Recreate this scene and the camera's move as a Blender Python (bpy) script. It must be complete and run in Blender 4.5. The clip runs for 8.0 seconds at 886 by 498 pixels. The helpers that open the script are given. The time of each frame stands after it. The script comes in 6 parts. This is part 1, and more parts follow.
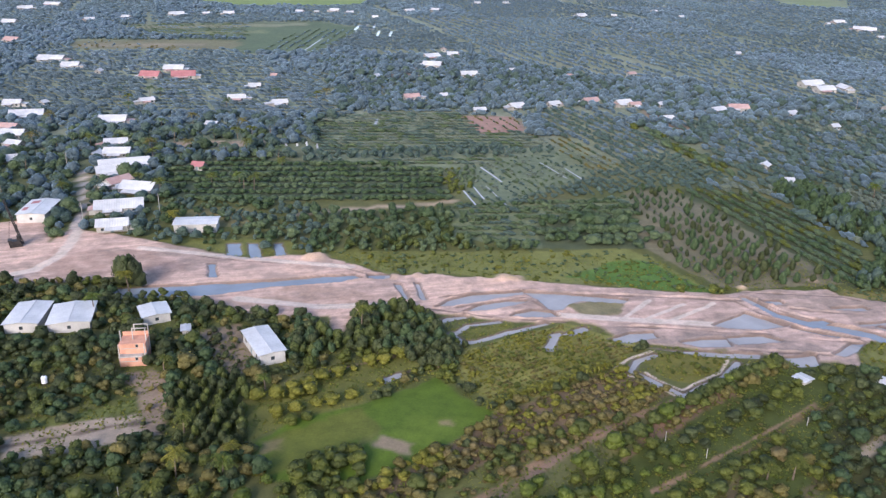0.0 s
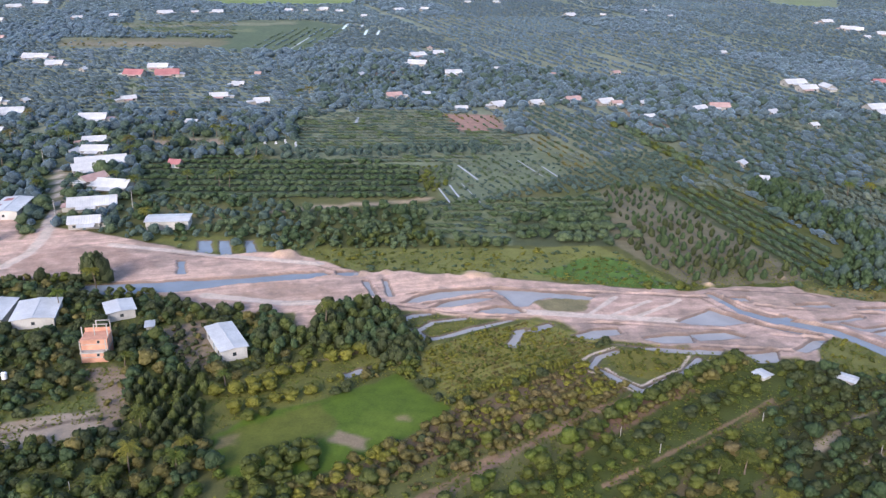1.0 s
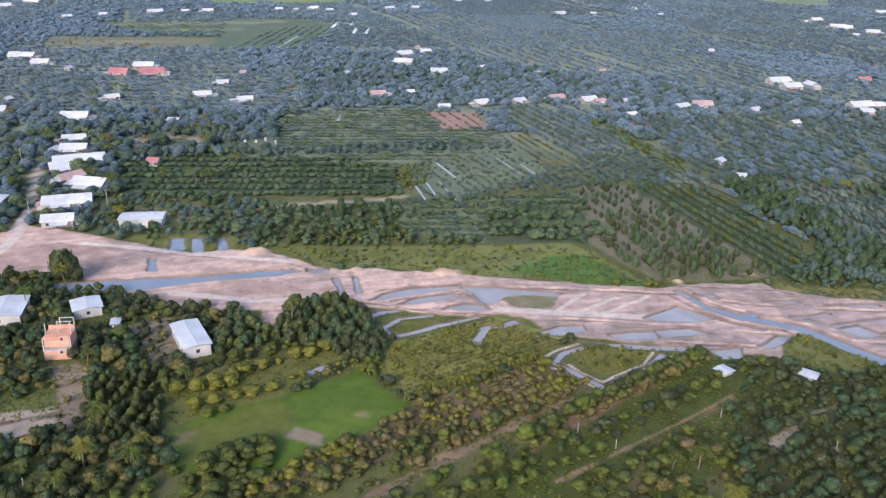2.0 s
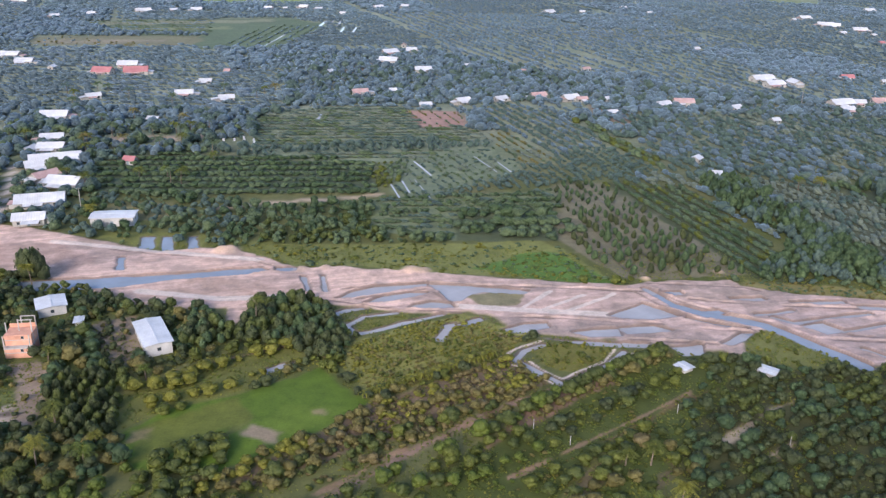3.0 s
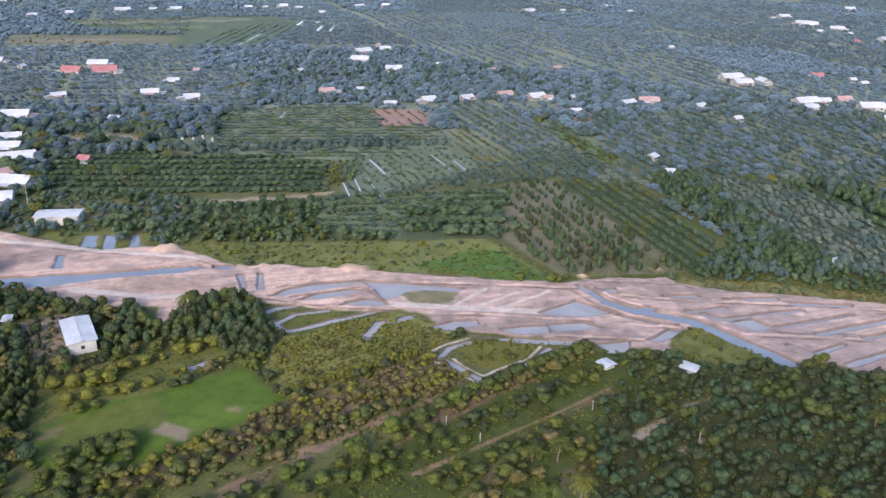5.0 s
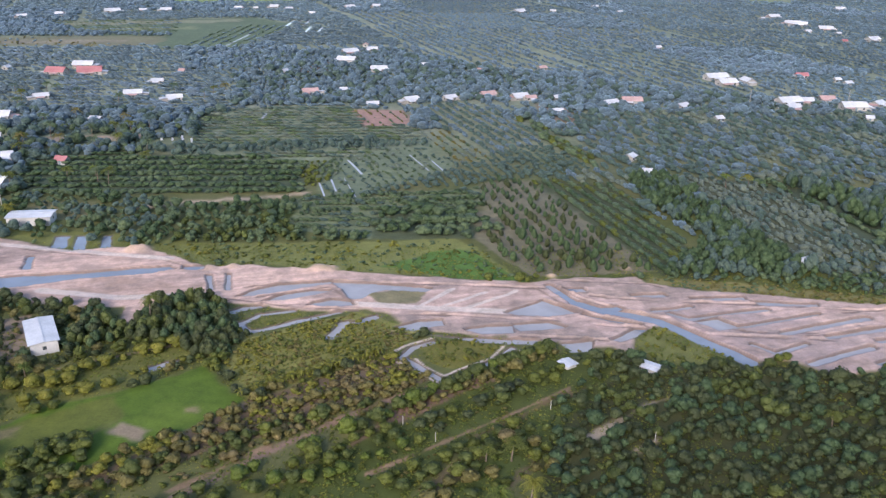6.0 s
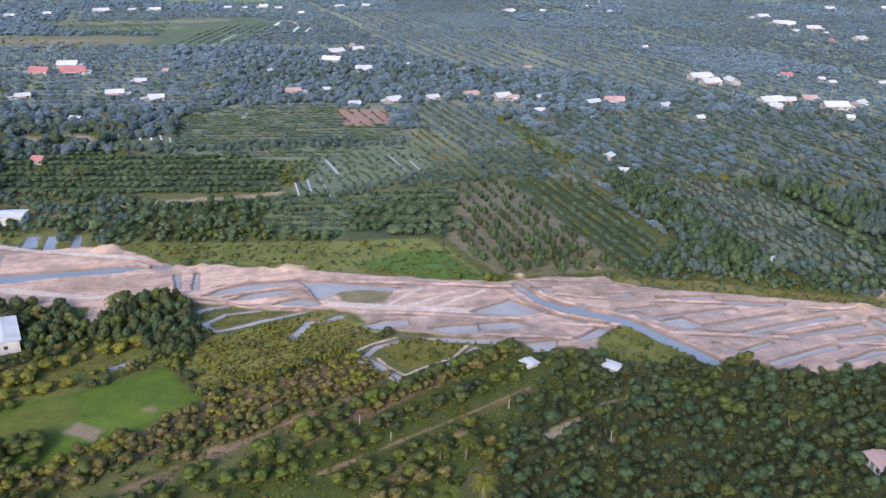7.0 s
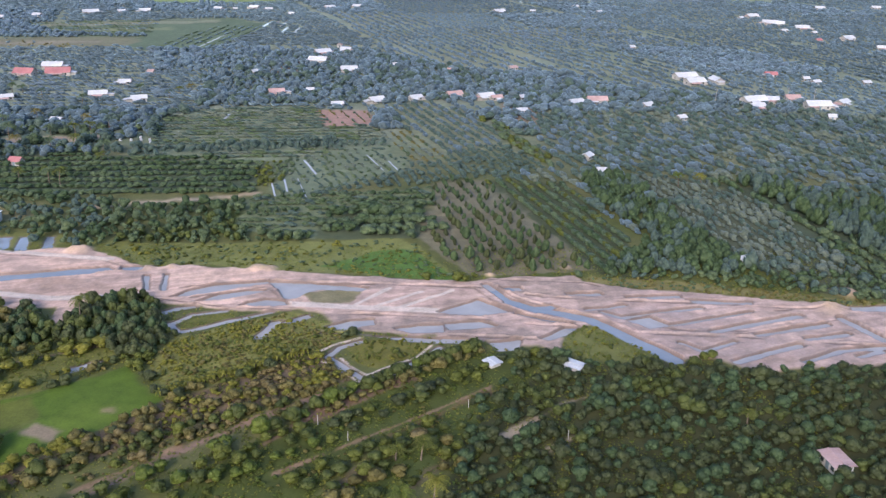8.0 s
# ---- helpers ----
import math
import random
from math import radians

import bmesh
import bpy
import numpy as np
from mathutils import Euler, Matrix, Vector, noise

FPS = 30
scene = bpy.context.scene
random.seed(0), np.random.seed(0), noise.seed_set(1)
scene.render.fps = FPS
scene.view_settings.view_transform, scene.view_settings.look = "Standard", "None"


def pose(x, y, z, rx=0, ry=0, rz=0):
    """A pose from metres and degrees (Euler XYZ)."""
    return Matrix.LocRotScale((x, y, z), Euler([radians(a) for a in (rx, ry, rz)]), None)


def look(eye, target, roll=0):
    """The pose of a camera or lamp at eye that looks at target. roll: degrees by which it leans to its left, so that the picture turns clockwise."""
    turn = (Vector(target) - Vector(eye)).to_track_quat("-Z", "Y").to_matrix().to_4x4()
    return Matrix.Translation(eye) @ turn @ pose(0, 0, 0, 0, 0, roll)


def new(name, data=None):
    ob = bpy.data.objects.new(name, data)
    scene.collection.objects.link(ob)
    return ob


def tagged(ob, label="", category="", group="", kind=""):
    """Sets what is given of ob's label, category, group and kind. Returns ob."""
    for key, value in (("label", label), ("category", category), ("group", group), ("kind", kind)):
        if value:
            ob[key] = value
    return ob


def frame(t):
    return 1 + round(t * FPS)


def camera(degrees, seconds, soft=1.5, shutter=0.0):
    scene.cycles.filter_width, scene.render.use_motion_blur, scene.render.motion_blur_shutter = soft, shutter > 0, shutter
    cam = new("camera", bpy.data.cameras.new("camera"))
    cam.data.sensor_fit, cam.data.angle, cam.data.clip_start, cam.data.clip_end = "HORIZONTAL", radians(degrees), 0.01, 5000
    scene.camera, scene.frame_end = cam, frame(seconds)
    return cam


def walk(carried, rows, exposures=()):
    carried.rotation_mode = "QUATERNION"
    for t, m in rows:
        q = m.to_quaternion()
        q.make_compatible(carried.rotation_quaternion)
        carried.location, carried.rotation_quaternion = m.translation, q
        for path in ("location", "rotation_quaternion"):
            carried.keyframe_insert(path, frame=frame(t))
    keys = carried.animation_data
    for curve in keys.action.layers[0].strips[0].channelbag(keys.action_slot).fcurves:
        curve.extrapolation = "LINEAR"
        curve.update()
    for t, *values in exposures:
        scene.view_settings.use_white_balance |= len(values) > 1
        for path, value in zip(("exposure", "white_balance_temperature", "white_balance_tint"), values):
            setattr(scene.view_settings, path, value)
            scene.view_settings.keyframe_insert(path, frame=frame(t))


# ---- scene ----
cam = camera(55.0, 8.0, soft=1.35)
PATH = [
    (0, (2.87, -1.007, 114.485), (2.85, 1.604, 113.474), 0.7),
    (0.5, (7.48, -1.316, 114.05), (7.466, 1.295, 113.037), 0.7),
    (1, (12.545, -1.812, 113.957), (12.536, 0.799, 112.945), 0.8),
    (1.5, (17.283, -2.118, 113.817), (17.277, 0.493, 112.804), 0.8),
    (3, (32.273, -2.601, 113.467), (32.278, 0.007, 112.449), 0.7),
    (3.5, (37.041, -2.61, 113.382), (37.051, -0.001, 112.364), 0.7),
    (4, (42.426, -2.803, 113.456), (42.437, -0.195, 112.437), 0.7),
    (4.5, (47.293, -2.985, 113.417), (47.307, -0.378, 112.396), 0.7),
    (6, (62.441, -3.129, 113.243), (62.462, -0.521, 112.225), 0.6),
    (6.5, (67.039, -2.899, 113.029), (67.064, -0.291, 112.01), 0.6),
    (7, (72.129, -3.123, 113.123), (72.159, -0.515, 112.105), 0.6),
    (7.5, (77.039, -3.24, 113.015), (77.071, -0.63, 111.999), 0.5),
    (8, (81.836, -3.259, 112.988), (81.871, -0.651, 111.972), 0.5),
]
walk(cam, [(t, look(eye, target, roll)) for t, eye, target, roll in PATH], exposures=[(0, 1.07, 6240, 18), (8, 1.07, 6240, 18)])

# ---- light ----
SUN_HEIGHT, SUN_TURN = 27.0, 200.0
world = bpy.data.worlds.new("sky")
scene.world = world
world.use_nodes = True
sky = world.node_tree.nodes.new("ShaderNodeTexSky")
sky.sky_type, sky.sun_disc = "NISHITA", False
sky.sun_elevation, sky.sun_rotation = radians(SUN_HEIGHT), radians(SUN_TURN)
sky.air_density, sky.dust_density, sky.ozone_density = 1.0, 1.5, 1.5
back = world.node_tree.nodes["Background"]
back.inputs["Strength"].default_value = 0.15
world.node_tree.links.new(sky.outputs[0], back.inputs["Color"])
lamp = bpy.data.lights.new("sun", "SUN")
lamp.energy, lamp.angle, lamp.color = 1.75, radians(24), (1.0, 0.9, 0.79)
sun = new("sun", lamp)
sun.matrix_world = look((0, 0, 400), (math.sin(radians(SUN_TURN)) * -300, math.cos(radians(SUN_TURN)) * -300, 400 - 300 * math.tan(radians(SUN_HEIGHT))))


# ---- materials ----
def mix_nodes(mat):
    mat.use_nodes = True
    tree = mat.node_tree
    return tree, tree.nodes, tree.links, tree.nodes["Principled BSDF"]


def noise_node(tree, scale, detail=4.0, rough=0.55):
    coord = tree.nodes.new("ShaderNodeTexCoord")
    n = tree.nodes.new("ShaderNodeTexNoise")
    n.inputs["Scale"].default_value, n.inputs["Detail"].default_value, n.inputs["Roughness"].default_value = scale, detail, rough
    tree.links.new(coord.outputs["Object"], n.inputs["Vector"])
    return n.outputs["Fac"]


def ramp_node(tree, fac, stops):
    r = tree.nodes.new("ShaderNodeValToRGB")
    el = r.color_ramp.elements
    while len(el) < len(stops):
        el.new(0.5)
    for e, (p, c) in zip(el, stops):
        e.position, e.color = p, (*c, 1)
    tree.links.new(fac, r.inputs["Fac"])
    return r.outputs["Color"]


def blend(tree, kind, fac, a, b):
    m = tree.nodes.new("ShaderNodeMix")
    m.data_type, m.blend_type = "RGBA", kind
    for value, socket in ((fac, m.inputs[0]), (a, m.inputs[6]), (b, m.inputs[7])):
        if isinstance(value, (int, float)):
            socket.default_value = value
        elif isinstance(value, tuple):
            socket.default_value = (*value, 1)
        else:
            tree.links.new(value, socket)
    return m.outputs[2]


def bump_node(tree, bsdf, height, strength, distance):
    b = tree.nodes.new("ShaderNodeBump")
    b.inputs["Strength"].default_value, b.inputs["Distance"].default_value = strength, distance
    tree.links.new(height, b.inputs["Height"])
    tree.links.new(b.outputs[0], bsdf.inputs["Normal"])


def foliage(name, dark, mid, light, gloss=0.35, haze_sheen=0.0):
    """Leaves: the colour varies from leaf cluster to leaf cluster and from tree to tree."""
    mat = bpy.data.materials.new(name)
    tree, nodes, links, bsdf = mix_nodes(mat)
    geo, info, att = nodes.new("ShaderNodeNewGeometry"), nodes.new("ShaderNodeObjectInfo"), nodes.new("ShaderNodeAttribute")
    att.attribute_name = "tint"
    add = nodes.new("ShaderNodeMath")
    add.operation = "ADD"
    links.new(info.outputs["Random"], add.inputs[0])
    links.new(att.outputs["Fac"], add.inputs[1])
    frac = nodes.new("ShaderNodeMath")
    frac.operation = "FRACT"
    links.new(add.outputs[0], frac.inputs[0])
    half = nodes.new("ShaderNodeMix")
    half.inputs[0].default_value = 0.42
    links.new(geo.outputs["Random Per Island"], half.inputs[2])
    links.new(frac.outputs[0], half.inputs[3])
    col = ramp_node(tree, half.outputs[0], ((0.02, dark), (0.5, mid), (0.98, light)))
    leafy = noise_node(tree, 2.6, 5, 0.7)
    fine = ramp_node(tree, leafy, ((0.3, (0.66, 0.66, 0.66)), (0.7, (1.32, 1.32, 1.25))))
    bump_node(tree, bsdf, leafy, 0.7, 0.3)
    tone = blend(tree, "MULTIPLY", 0.8, col, fine)
    links.new(tone, bsdf.inputs["Base Color"])
    glow, both = nodes.new("ShaderNodeBsdfTranslucent"), nodes.new("ShaderNodeMixShader")
    links.new(tone, glow.inputs["Color"])
    both.inputs[0].default_value = 0.45
    links.new(bsdf.outputs[0], both.inputs[1])
    links.new(glow.outputs[0], both.inputs[2])
    links.new(both.outputs[0], nodes["Material Output"].inputs["Surface"])
    bsdf.inputs["Roughness"].default_value = 0.55
    bsdf.inputs["Specular IOR Level"].default_value = gloss
    # a bluish sheen that stands in for distance haze over the leaves
    bsdf.inputs["Sheen Weight"].default_value, bsdf.inputs["Sheen Roughness"].default_value = haze_sheen, 0.6
    bsdf.inputs["Sheen Tint"].default_value = (0.52, 0.76, 1.0, 1)
    return mat


def surface(name, a, b, scale=1.0, rough=0.8, metal=0.0, bump=0.3, spec=0.4, depth=0.03):
    """A plain surface between two tones, with grain, stains and fine relief."""
    mat = bpy.data.materials.new(name)
    tree, nodes, links, bsdf = mix_nodes(mat)
    big, small = noise_node(tree, scale * 0.25, 5), noise_node(tree, scale * 4, 6, 0.65)
    col = ramp_node(tree, big, ((0.32, a), (0.68, b)))
    grain = ramp_node(tree, small, ((0.25, (0.72, 0.72, 0.72)), (0.75, (1.12, 1.12, 1.12))))
    links.new(blend(tree, "MULTIPLY", 0.7, col, grain), bsdf.inputs["Base Color"])
    bsdf.inputs["Roughness"].default_value, bsdf.inputs["Metallic"].default_value = rough, metal
    bsdf.inputs["Specular IOR Level"].default_value = spec
    bump_node(tree, bsdf, small, bump, depth)
    return mat


def ground_surface():
    mat = bpy.data.materials.new("ground_soil")
    tree, nodes, links, bsdf = mix_nodes(mat)
    att = nodes.new("ShaderNodeAttribute")
    att.attribute_name = "soil"
    small, mid, big = noise_node(tree, 1.6, 6, 0.7), noise_node(tree, 0.22, 5, 0.6), noise_node(tree, 0.03, 4)
    col = blend(tree, "MULTIPLY", 0.8, att.outputs["Color"], ramp_node(tree, small, ((0.28, (0.72, 0.73, 0.72)), (0.72, (1.2, 1.18, 1.15)))))
    col = blend(tree, "MULTIPLY", 0.75, col, ramp_node(tree, mid, ((0.3, (0.68, 0.7, 0.68)), (0.7, (1.25, 1.2, 1.18)))))
    col = blend(tree, "MULTIPLY", 0.5, col, ramp_node(tree, big, ((0.3, (0.75, 0.78, 0.8)), (0.7, (1.2, 1.18, 1.1)))))
    links.new(col, bsdf.inputs["Base Color"])
    wet = nodes.new("ShaderNodeMapRange")
    links.new(att.outputs["Alpha"], wet.inputs[0])
    wet.inputs[3].default_value, wet.inputs[4].default_value = 0.9, 0.35
    links.new(wet.outputs[0], bsdf.inputs["Roughness"])
    bsdf.inputs["Specular IOR Level"].default_value = 0.3
    bump_node(tree, bsdf, small, 0.5, 0.15)
    return mat


def water_surface(name, col):
    mat = bpy.data.materials.new(name)
    tree, nodes, links, bsdf = mix_nodes(mat)
    n = noise_node(tree, 0.12, 4)
    links.new(ramp_node(tree, n, ((0.35, col), (0.7, tuple(v * 1.25 for v in col)))), bsdf.inputs["Base Color"])
    bsdf.inputs["Roughness"].default_value, bsdf.inputs["IOR"].default_value = 0.06, 1.33
    bump_node(tree, bsdf, noise_node(tree, 1.2, 3), 0.06, 0.05)
    return mat


SOIL = ground_surface()
# ditch water: the whitish base colour stands in for reflected sky
SKY_PALE_WATER = water_surface("sky_pale_ditch_water", (0.4, 0.415, 0.43))
WATER = water_surface("muddy_water", (0.285, 0.278, 0.275))
LEAF = {
    "dark": foliage("dark_orchard_leaves", (0.040, 0.052, 0.022), (0.063, 0.082, 0.033), (0.094, 0.119, 0.046)),
    "deep": foliage("deep_green_leaves", (0.054, 0.075, 0.020), (0.089, 0.114, 0.030), (0.129, 0.158, 0.041)),
    "green": foliage("fresh_green_leaves", (0.069, 0.084, 0.016), (0.116, 0.139, 0.026), (0.164, 0.188, 0.037)),
    "bright": foliage("bright_green_leaves", (0.067, 0.094, 0.017), (0.112, 0.155, 0.027), (0.166, 0.208, 0.037)),
    "yellow": foliage("yellow_green_leaves", (0.121, 0.130, 0.021), (0.198, 0.199, 0.031), (0.272, 0.260, 0.046)),
    "olive": foliage("olive_leaves", (0.110, 0.103, 0.033), (0.177, 0.158, 0.051), (0.245, 0.213, 0.075)),
    "tan": foliage("dry_brownish_leaves", (0.127, 0.104, 0.042), (0.200, 0.164, 0.070), (0.281, 0.230, 0.108)),
    # blue and sea: haze painted in as a bluer base colour and sheen
    "blue": foliage("hazed_dark_leaves", (0.060, 0.093, 0.106), (0.086, 0.126, 0.142), (0.112, 0.156, 0.172), haze_sheen=0.65),
    "sea": foliage("hazed_sea_green_leaves", (0.050, 0.083, 0.065), (0.080, 0.126, 0.096), (0.114, 0.167, 0.126), haze_sheen=0.2),
    # jade to grey: greens with a slight sheen added for haze
    "jade": foliage("jade_green_leaves", (0.040, 0.072, 0.031), (0.066, 0.110, 0.045), (0.096, 0.149, 0.062), haze_sheen=0.03),
    "fern": foliage("fern_green_leaves", (0.062, 0.096, 0.046), (0.100, 0.146, 0.068), (0.142, 0.192, 0.088), haze_sheen=0.08),
    "grey": foliage("grey_green_leaves", (0.110, 0.138, 0.098), (0.152, 0.184, 0.132), (0.190, 0.226, 0.162), haze_sheen=0.25),
    # silver and pale: haze at its strongest, in base colour and sheen
    "silver": foliage("hazed_silvery_leaves", (0.095, 0.137, 0.172), (0.116, 0.163, 0.202), (0.137, 0.186, 0.229), haze_sheen=0.85),
    "pale": foliage("hazed_pale_leaves", (0.087, 0.132, 0.154), (0.111, 0.164, 0.188), (0.138, 0.195, 0.220), haze_sheen=0.85),
}
BARK = surface("bark", (0.09, 0.07, 0.05), (0.2, 0.16, 0.12), 4, 0.9)
CONCRETE = surface("raw_concrete", (0.3, 0.29, 0.27), (0.45, 0.43, 0.4), 1.5, 0.9)
# weathered plaster, darkened as well for the shade under the eaves
PLASTER = surface("weathered_plaster", (0.26, 0.25, 0.23), (0.42, 0.41, 0.38), 0.8, 0.85)
LIME = surface("pale_limewash", (0.36, 0.355, 0.335), (0.52, 0.51, 0.49), 0.8, 0.85)
MUD = surface("wet_dark_mud", (0.05, 0.045, 0.038), (0.09, 0.08, 0.07), 1.0, 0.45)
BRICK = surface("orange_hollow_brick", (0.5, 0.25, 0.17), (0.62, 0.34, 0.24), 2.0, 0.9)
GLASS = surface("dark_window_glass", (0.02, 0.03, 0.035), (0.05, 0.06, 0.07), 1, 0.12, bump=0.0)
DOOR = surface("blue_grey_door_paint", (0.1, 0.16, 0.19), (0.18, 0.24, 0.27), 1, 0.5)
STEEL = surface("dark_painted_steel", (0.02, 0.02, 0.022), (0.06, 0.05, 0.045), 2, 0.5, 0.3)
WHITE = surface("white_sheet", (0.72, 0.73, 0.75), (0.85, 0.86, 0.88), 1, 0.5)
ROOF = {
    "white": surface("white_metal_roofing", (0.42, 0.435, 0.45), (0.62, 0.63, 0.645), 0.5, 0.4, 0.0, 0.15),
    "grey": surface("weathered_grey_roofing", (0.36, 0.38, 0.4), (0.6, 0.61, 0.63), 0.6, 0.5, 0.0, 0.2),
    "red": surface("red_tile_roofing", (0.29, 0.115, 0.12), (0.42, 0.185, 0.185), 0.7, 0.7, 0.0, 0.4),
    "rust": surface("rusty_pink_roofing", (0.34, 0.215, 0.195), (0.5, 0.36, 0.335), 0.6, 0.7, 0.0, 0.3),
}


# ---- plan geometry ----
def lattice(x, y, size, seed):
    """Smooth value noise from 0 to 1 on arrays of places."""
    def grid(i, j):
        h = np.sin(i * 127.1 + j * 311.7 + seed * 74.7) * 43758.5453
        return h - np.floor(h)
    u, v = x / size, y / size
    i, j = np.floor(u), np.floor(v)
    a, b = u - i, v - j
    a, b = a * a * (3 - 2 * a), b * b * (3 - 2 * b)
    return (grid(i, j) * (1 - a) + grid(i + 1, j) * a) * (1 - b) + (grid(i, j + 1) * (1 - a) + grid(i + 1, j + 1) * a) * b


def away(x, y, line, closed=False):
    """The distance from places to a line of points."""
    best = np.full(x.shape, 1e9)
    for (x0, y0), (x1, y1) in zip(line, line[1:] + line[:1] if closed else line[1:]):
        dx, dy = x1 - x0, y1 - y0
        k = np.clip(((x - x0) * dx + (y - y0) * dy) / max(dx * dx + dy * dy, 1e-9), 0, 1)
        best = np.minimum(best, np.hypot(x - x0 - k * dx, y - y0 - k * dy))
    return best


def inside(x, y, area):
    odd = np.zeros(x.shape, bool)
    for (x0, y0), (x1, y1) in zip(area, area[1:] + area[:1]):
        if y0 != y1:
            odd ^= ((y0 > y) != (y1 > y)) & (x < (x1 - x0) * (y - y0) / (y1 - y0) + x0)
    return odd


def beyond(x, y, area):
    """The distance to an area's edge, negative inside."""
    d = away(x, y, area, True)
    return np.where(inside(x, y, area), -d, d)


def near_box(x, y, line, margin):
    xs, ys = [p[0] for p in line], [p[1] for p in line]
    return (x > min(xs) - margin) & (x < max(xs) + margin) & (y > min(ys) - margin) & (y < max(ys) + margin)


def step(edge0, edge1, v):
    k = np.clip((v - edge0) / (edge1 - edge0), 0, 1)
    return k * k * (3 - 2 * k)


# ---- plan: the cleared strip, its water and its banks ----
SAND_ONE = [
    [(-187.2, 312.1), (-177.9, 315.9), (-161.3, 321.4), (-146.6, 295), (-144.7, 310.7), (-139.1, 309), (-125.3, 304.5), (-94.7, 293), (-69.1, 282.2), (-45.5, 287.6), (-32.1, 278.3), (-17.4, 268.6), (-3.8, 270.6), (23.3, 265.7), (47.8, 262.4), (75.5, 258.7), (93.5, 256.2)],
    [(98, 259.2), (119.2, 261.8), (129.8, 261.9), (131.8, 256.6), (149.5, 251.2), (170.7, 247.8), (199.3, 241), (222.8, 234.6), (246.5, 229.1), (229, 199.6)],
    [(206.1, 201.1), (186.8, 198.8), (168.8, 195.7), (159.3, 204.4), (149.5, 203.1), (136.6, 215.8), (128.2, 224.2), (120.8, 220), (117.9, 208.2), (108.4, 211.5), (97.3, 214.2), (81.1, 215.5), (71.2, 218.3), (57.9, 221.1), (52.6, 223.3)],
]
SAND_TWO = [
    [(48.5, 230.9), (40.6, 235.3), (31.6, 232.6), (7.6, 236.5), (-3, 240.1), (-13.8, 243.5), (-24.3, 241), (-28.1, 231.3), (-28.4, 223.7), (-31.5, 225.8), (-34.2, 235.8), (-47.9, 234.5), (-62.9, 238.8), (-88.4, 252.6), (-110.8, 263), (-128.1, 258.5), (-146.2, 256.8), (-154.8, 251.9)],
]
SAND = SAND_ONE + SAND_TWO
SAND_AREA = [p for part in SAND for p in part]
GRASS_BANK = [(120.7, 219.3), (129.1, 224.6), (136.7, 216.5), (149.1, 204.4), (135.1, 201.1), (127.6, 202.4), (119.1, 208.2)]
CANAL_PONDS = [
    [(-107.3, 253.7), (-91.5, 256.6), (-57.1, 262.6), (-42.3, 266.1), (-29.4, 268.6), (-26.9, 266.2), (-34.1, 262.1), (-56, 257.5), (-71.2, 250.5), (-83.7, 249.1), (-104.7, 246.6)],
    [(-24.8, 268.8), (-17.4, 269.1), (-17.6, 266.1), (-23.9, 265.9)],
    [(-82.1, 276.8), (-79.8, 276.9), (-76.3, 265.3), (-78.6, 265.2)],
    [(-80.4, 297.2), (-75.9, 298), (-72.7, 285.4), (-77.2, 285.2)],
    [(-73.1, 298.1), (-69.3, 298.3), (-64.7, 283.5), (-68.6, 283.3)],
    [(-63.4, 298.5), (-60.4, 298.6), (-56.4, 286), (-59.6, 285.3)],
    [(-14.9, 261.4), (-13.6, 261.4), (-9.9, 248.9), (-11.3, 248.9)],
    [(-8.2, 262.1), (-7.3, 262.2), (-4.5, 249.1), (-5.4, 249.1)],
    [(-15.1, 197.7), (-11.1, 200.8), (-7.2, 202.8), (-10.6, 198.7), (-14, 195.9)],
]
FINGER_PONDS = [
    [(-1.4, 243.4), (6.9, 245.6), (18.4, 251.1), (26.9, 254.3), (27.4, 256.7), (21.1, 255.7), (10.5, 253.3), (2.5, 248.7)],
    [(7.5, 240.1), (16.6, 242.7), (26.5, 247.1), (28.2, 249.3), (22.3, 249.7), (13.9, 246.6)],
    [(22.1, 237.7), (30.1, 236.9), (37.4, 237.8), (35.1, 241.1), (29.1, 242.3), (24.2, 240.2)],
]
CENTRE_PONDS = [
    [(28.2, 255.8), (37.9, 255.8), (51.2, 253.6), (61, 251.4), (59, 248.7), (46.1, 249.9), (40.9, 247.2), (38.4, 242.4), (35.2, 243.2), (32.4, 249.4)],
    [(-1.1, 233.4), (2.4, 236.3), (8, 238), (9.7, 236.3), (4.5, 234.7), (1, 231.8)],
    [(30.3, 215.9), (32.4, 221), (33.8, 226.2), (36.9, 227.8), (34.6, 221.7), (33.3, 216)],
    [(37.1, 226.2), (44, 231.7), (45.6, 229.8), (40.6, 225.5)],
    [(50.1, 223.3), (57.3, 227.5), (64, 227.9), (64.6, 224.9), (56.2, 221.1)],
]
EAST_PONDS = [
    [(71.1, 221.9), (77.7, 224.6), (85.1, 225), (85, 219.8), (76.1, 219)],
    [(61.4, 217.9), (74.6, 216.5), (85, 215.2), (83.5, 213.1), (71.3, 215.5)],
    [(83.6, 233.2), (88, 236.5), (96.2, 242.8), (100.5, 238.6), (106.2, 233.3), (96.5, 230.9), (87.9, 232)],
    [(85.1, 225.8), (96.3, 227), (101.5, 223.6), (87.7, 221.3)],
    [(85, 215.9), (92.8, 215.6), (90.5, 213.1), (85, 213.4)],
    [(98.5, 213.5), (107.1, 214.9), (105.9, 209.4), (100.5, 208.7)],
    [(112.9, 215.7), (121.3, 223), (125, 223), (120.5, 217.9), (115.5, 214.3)],
]
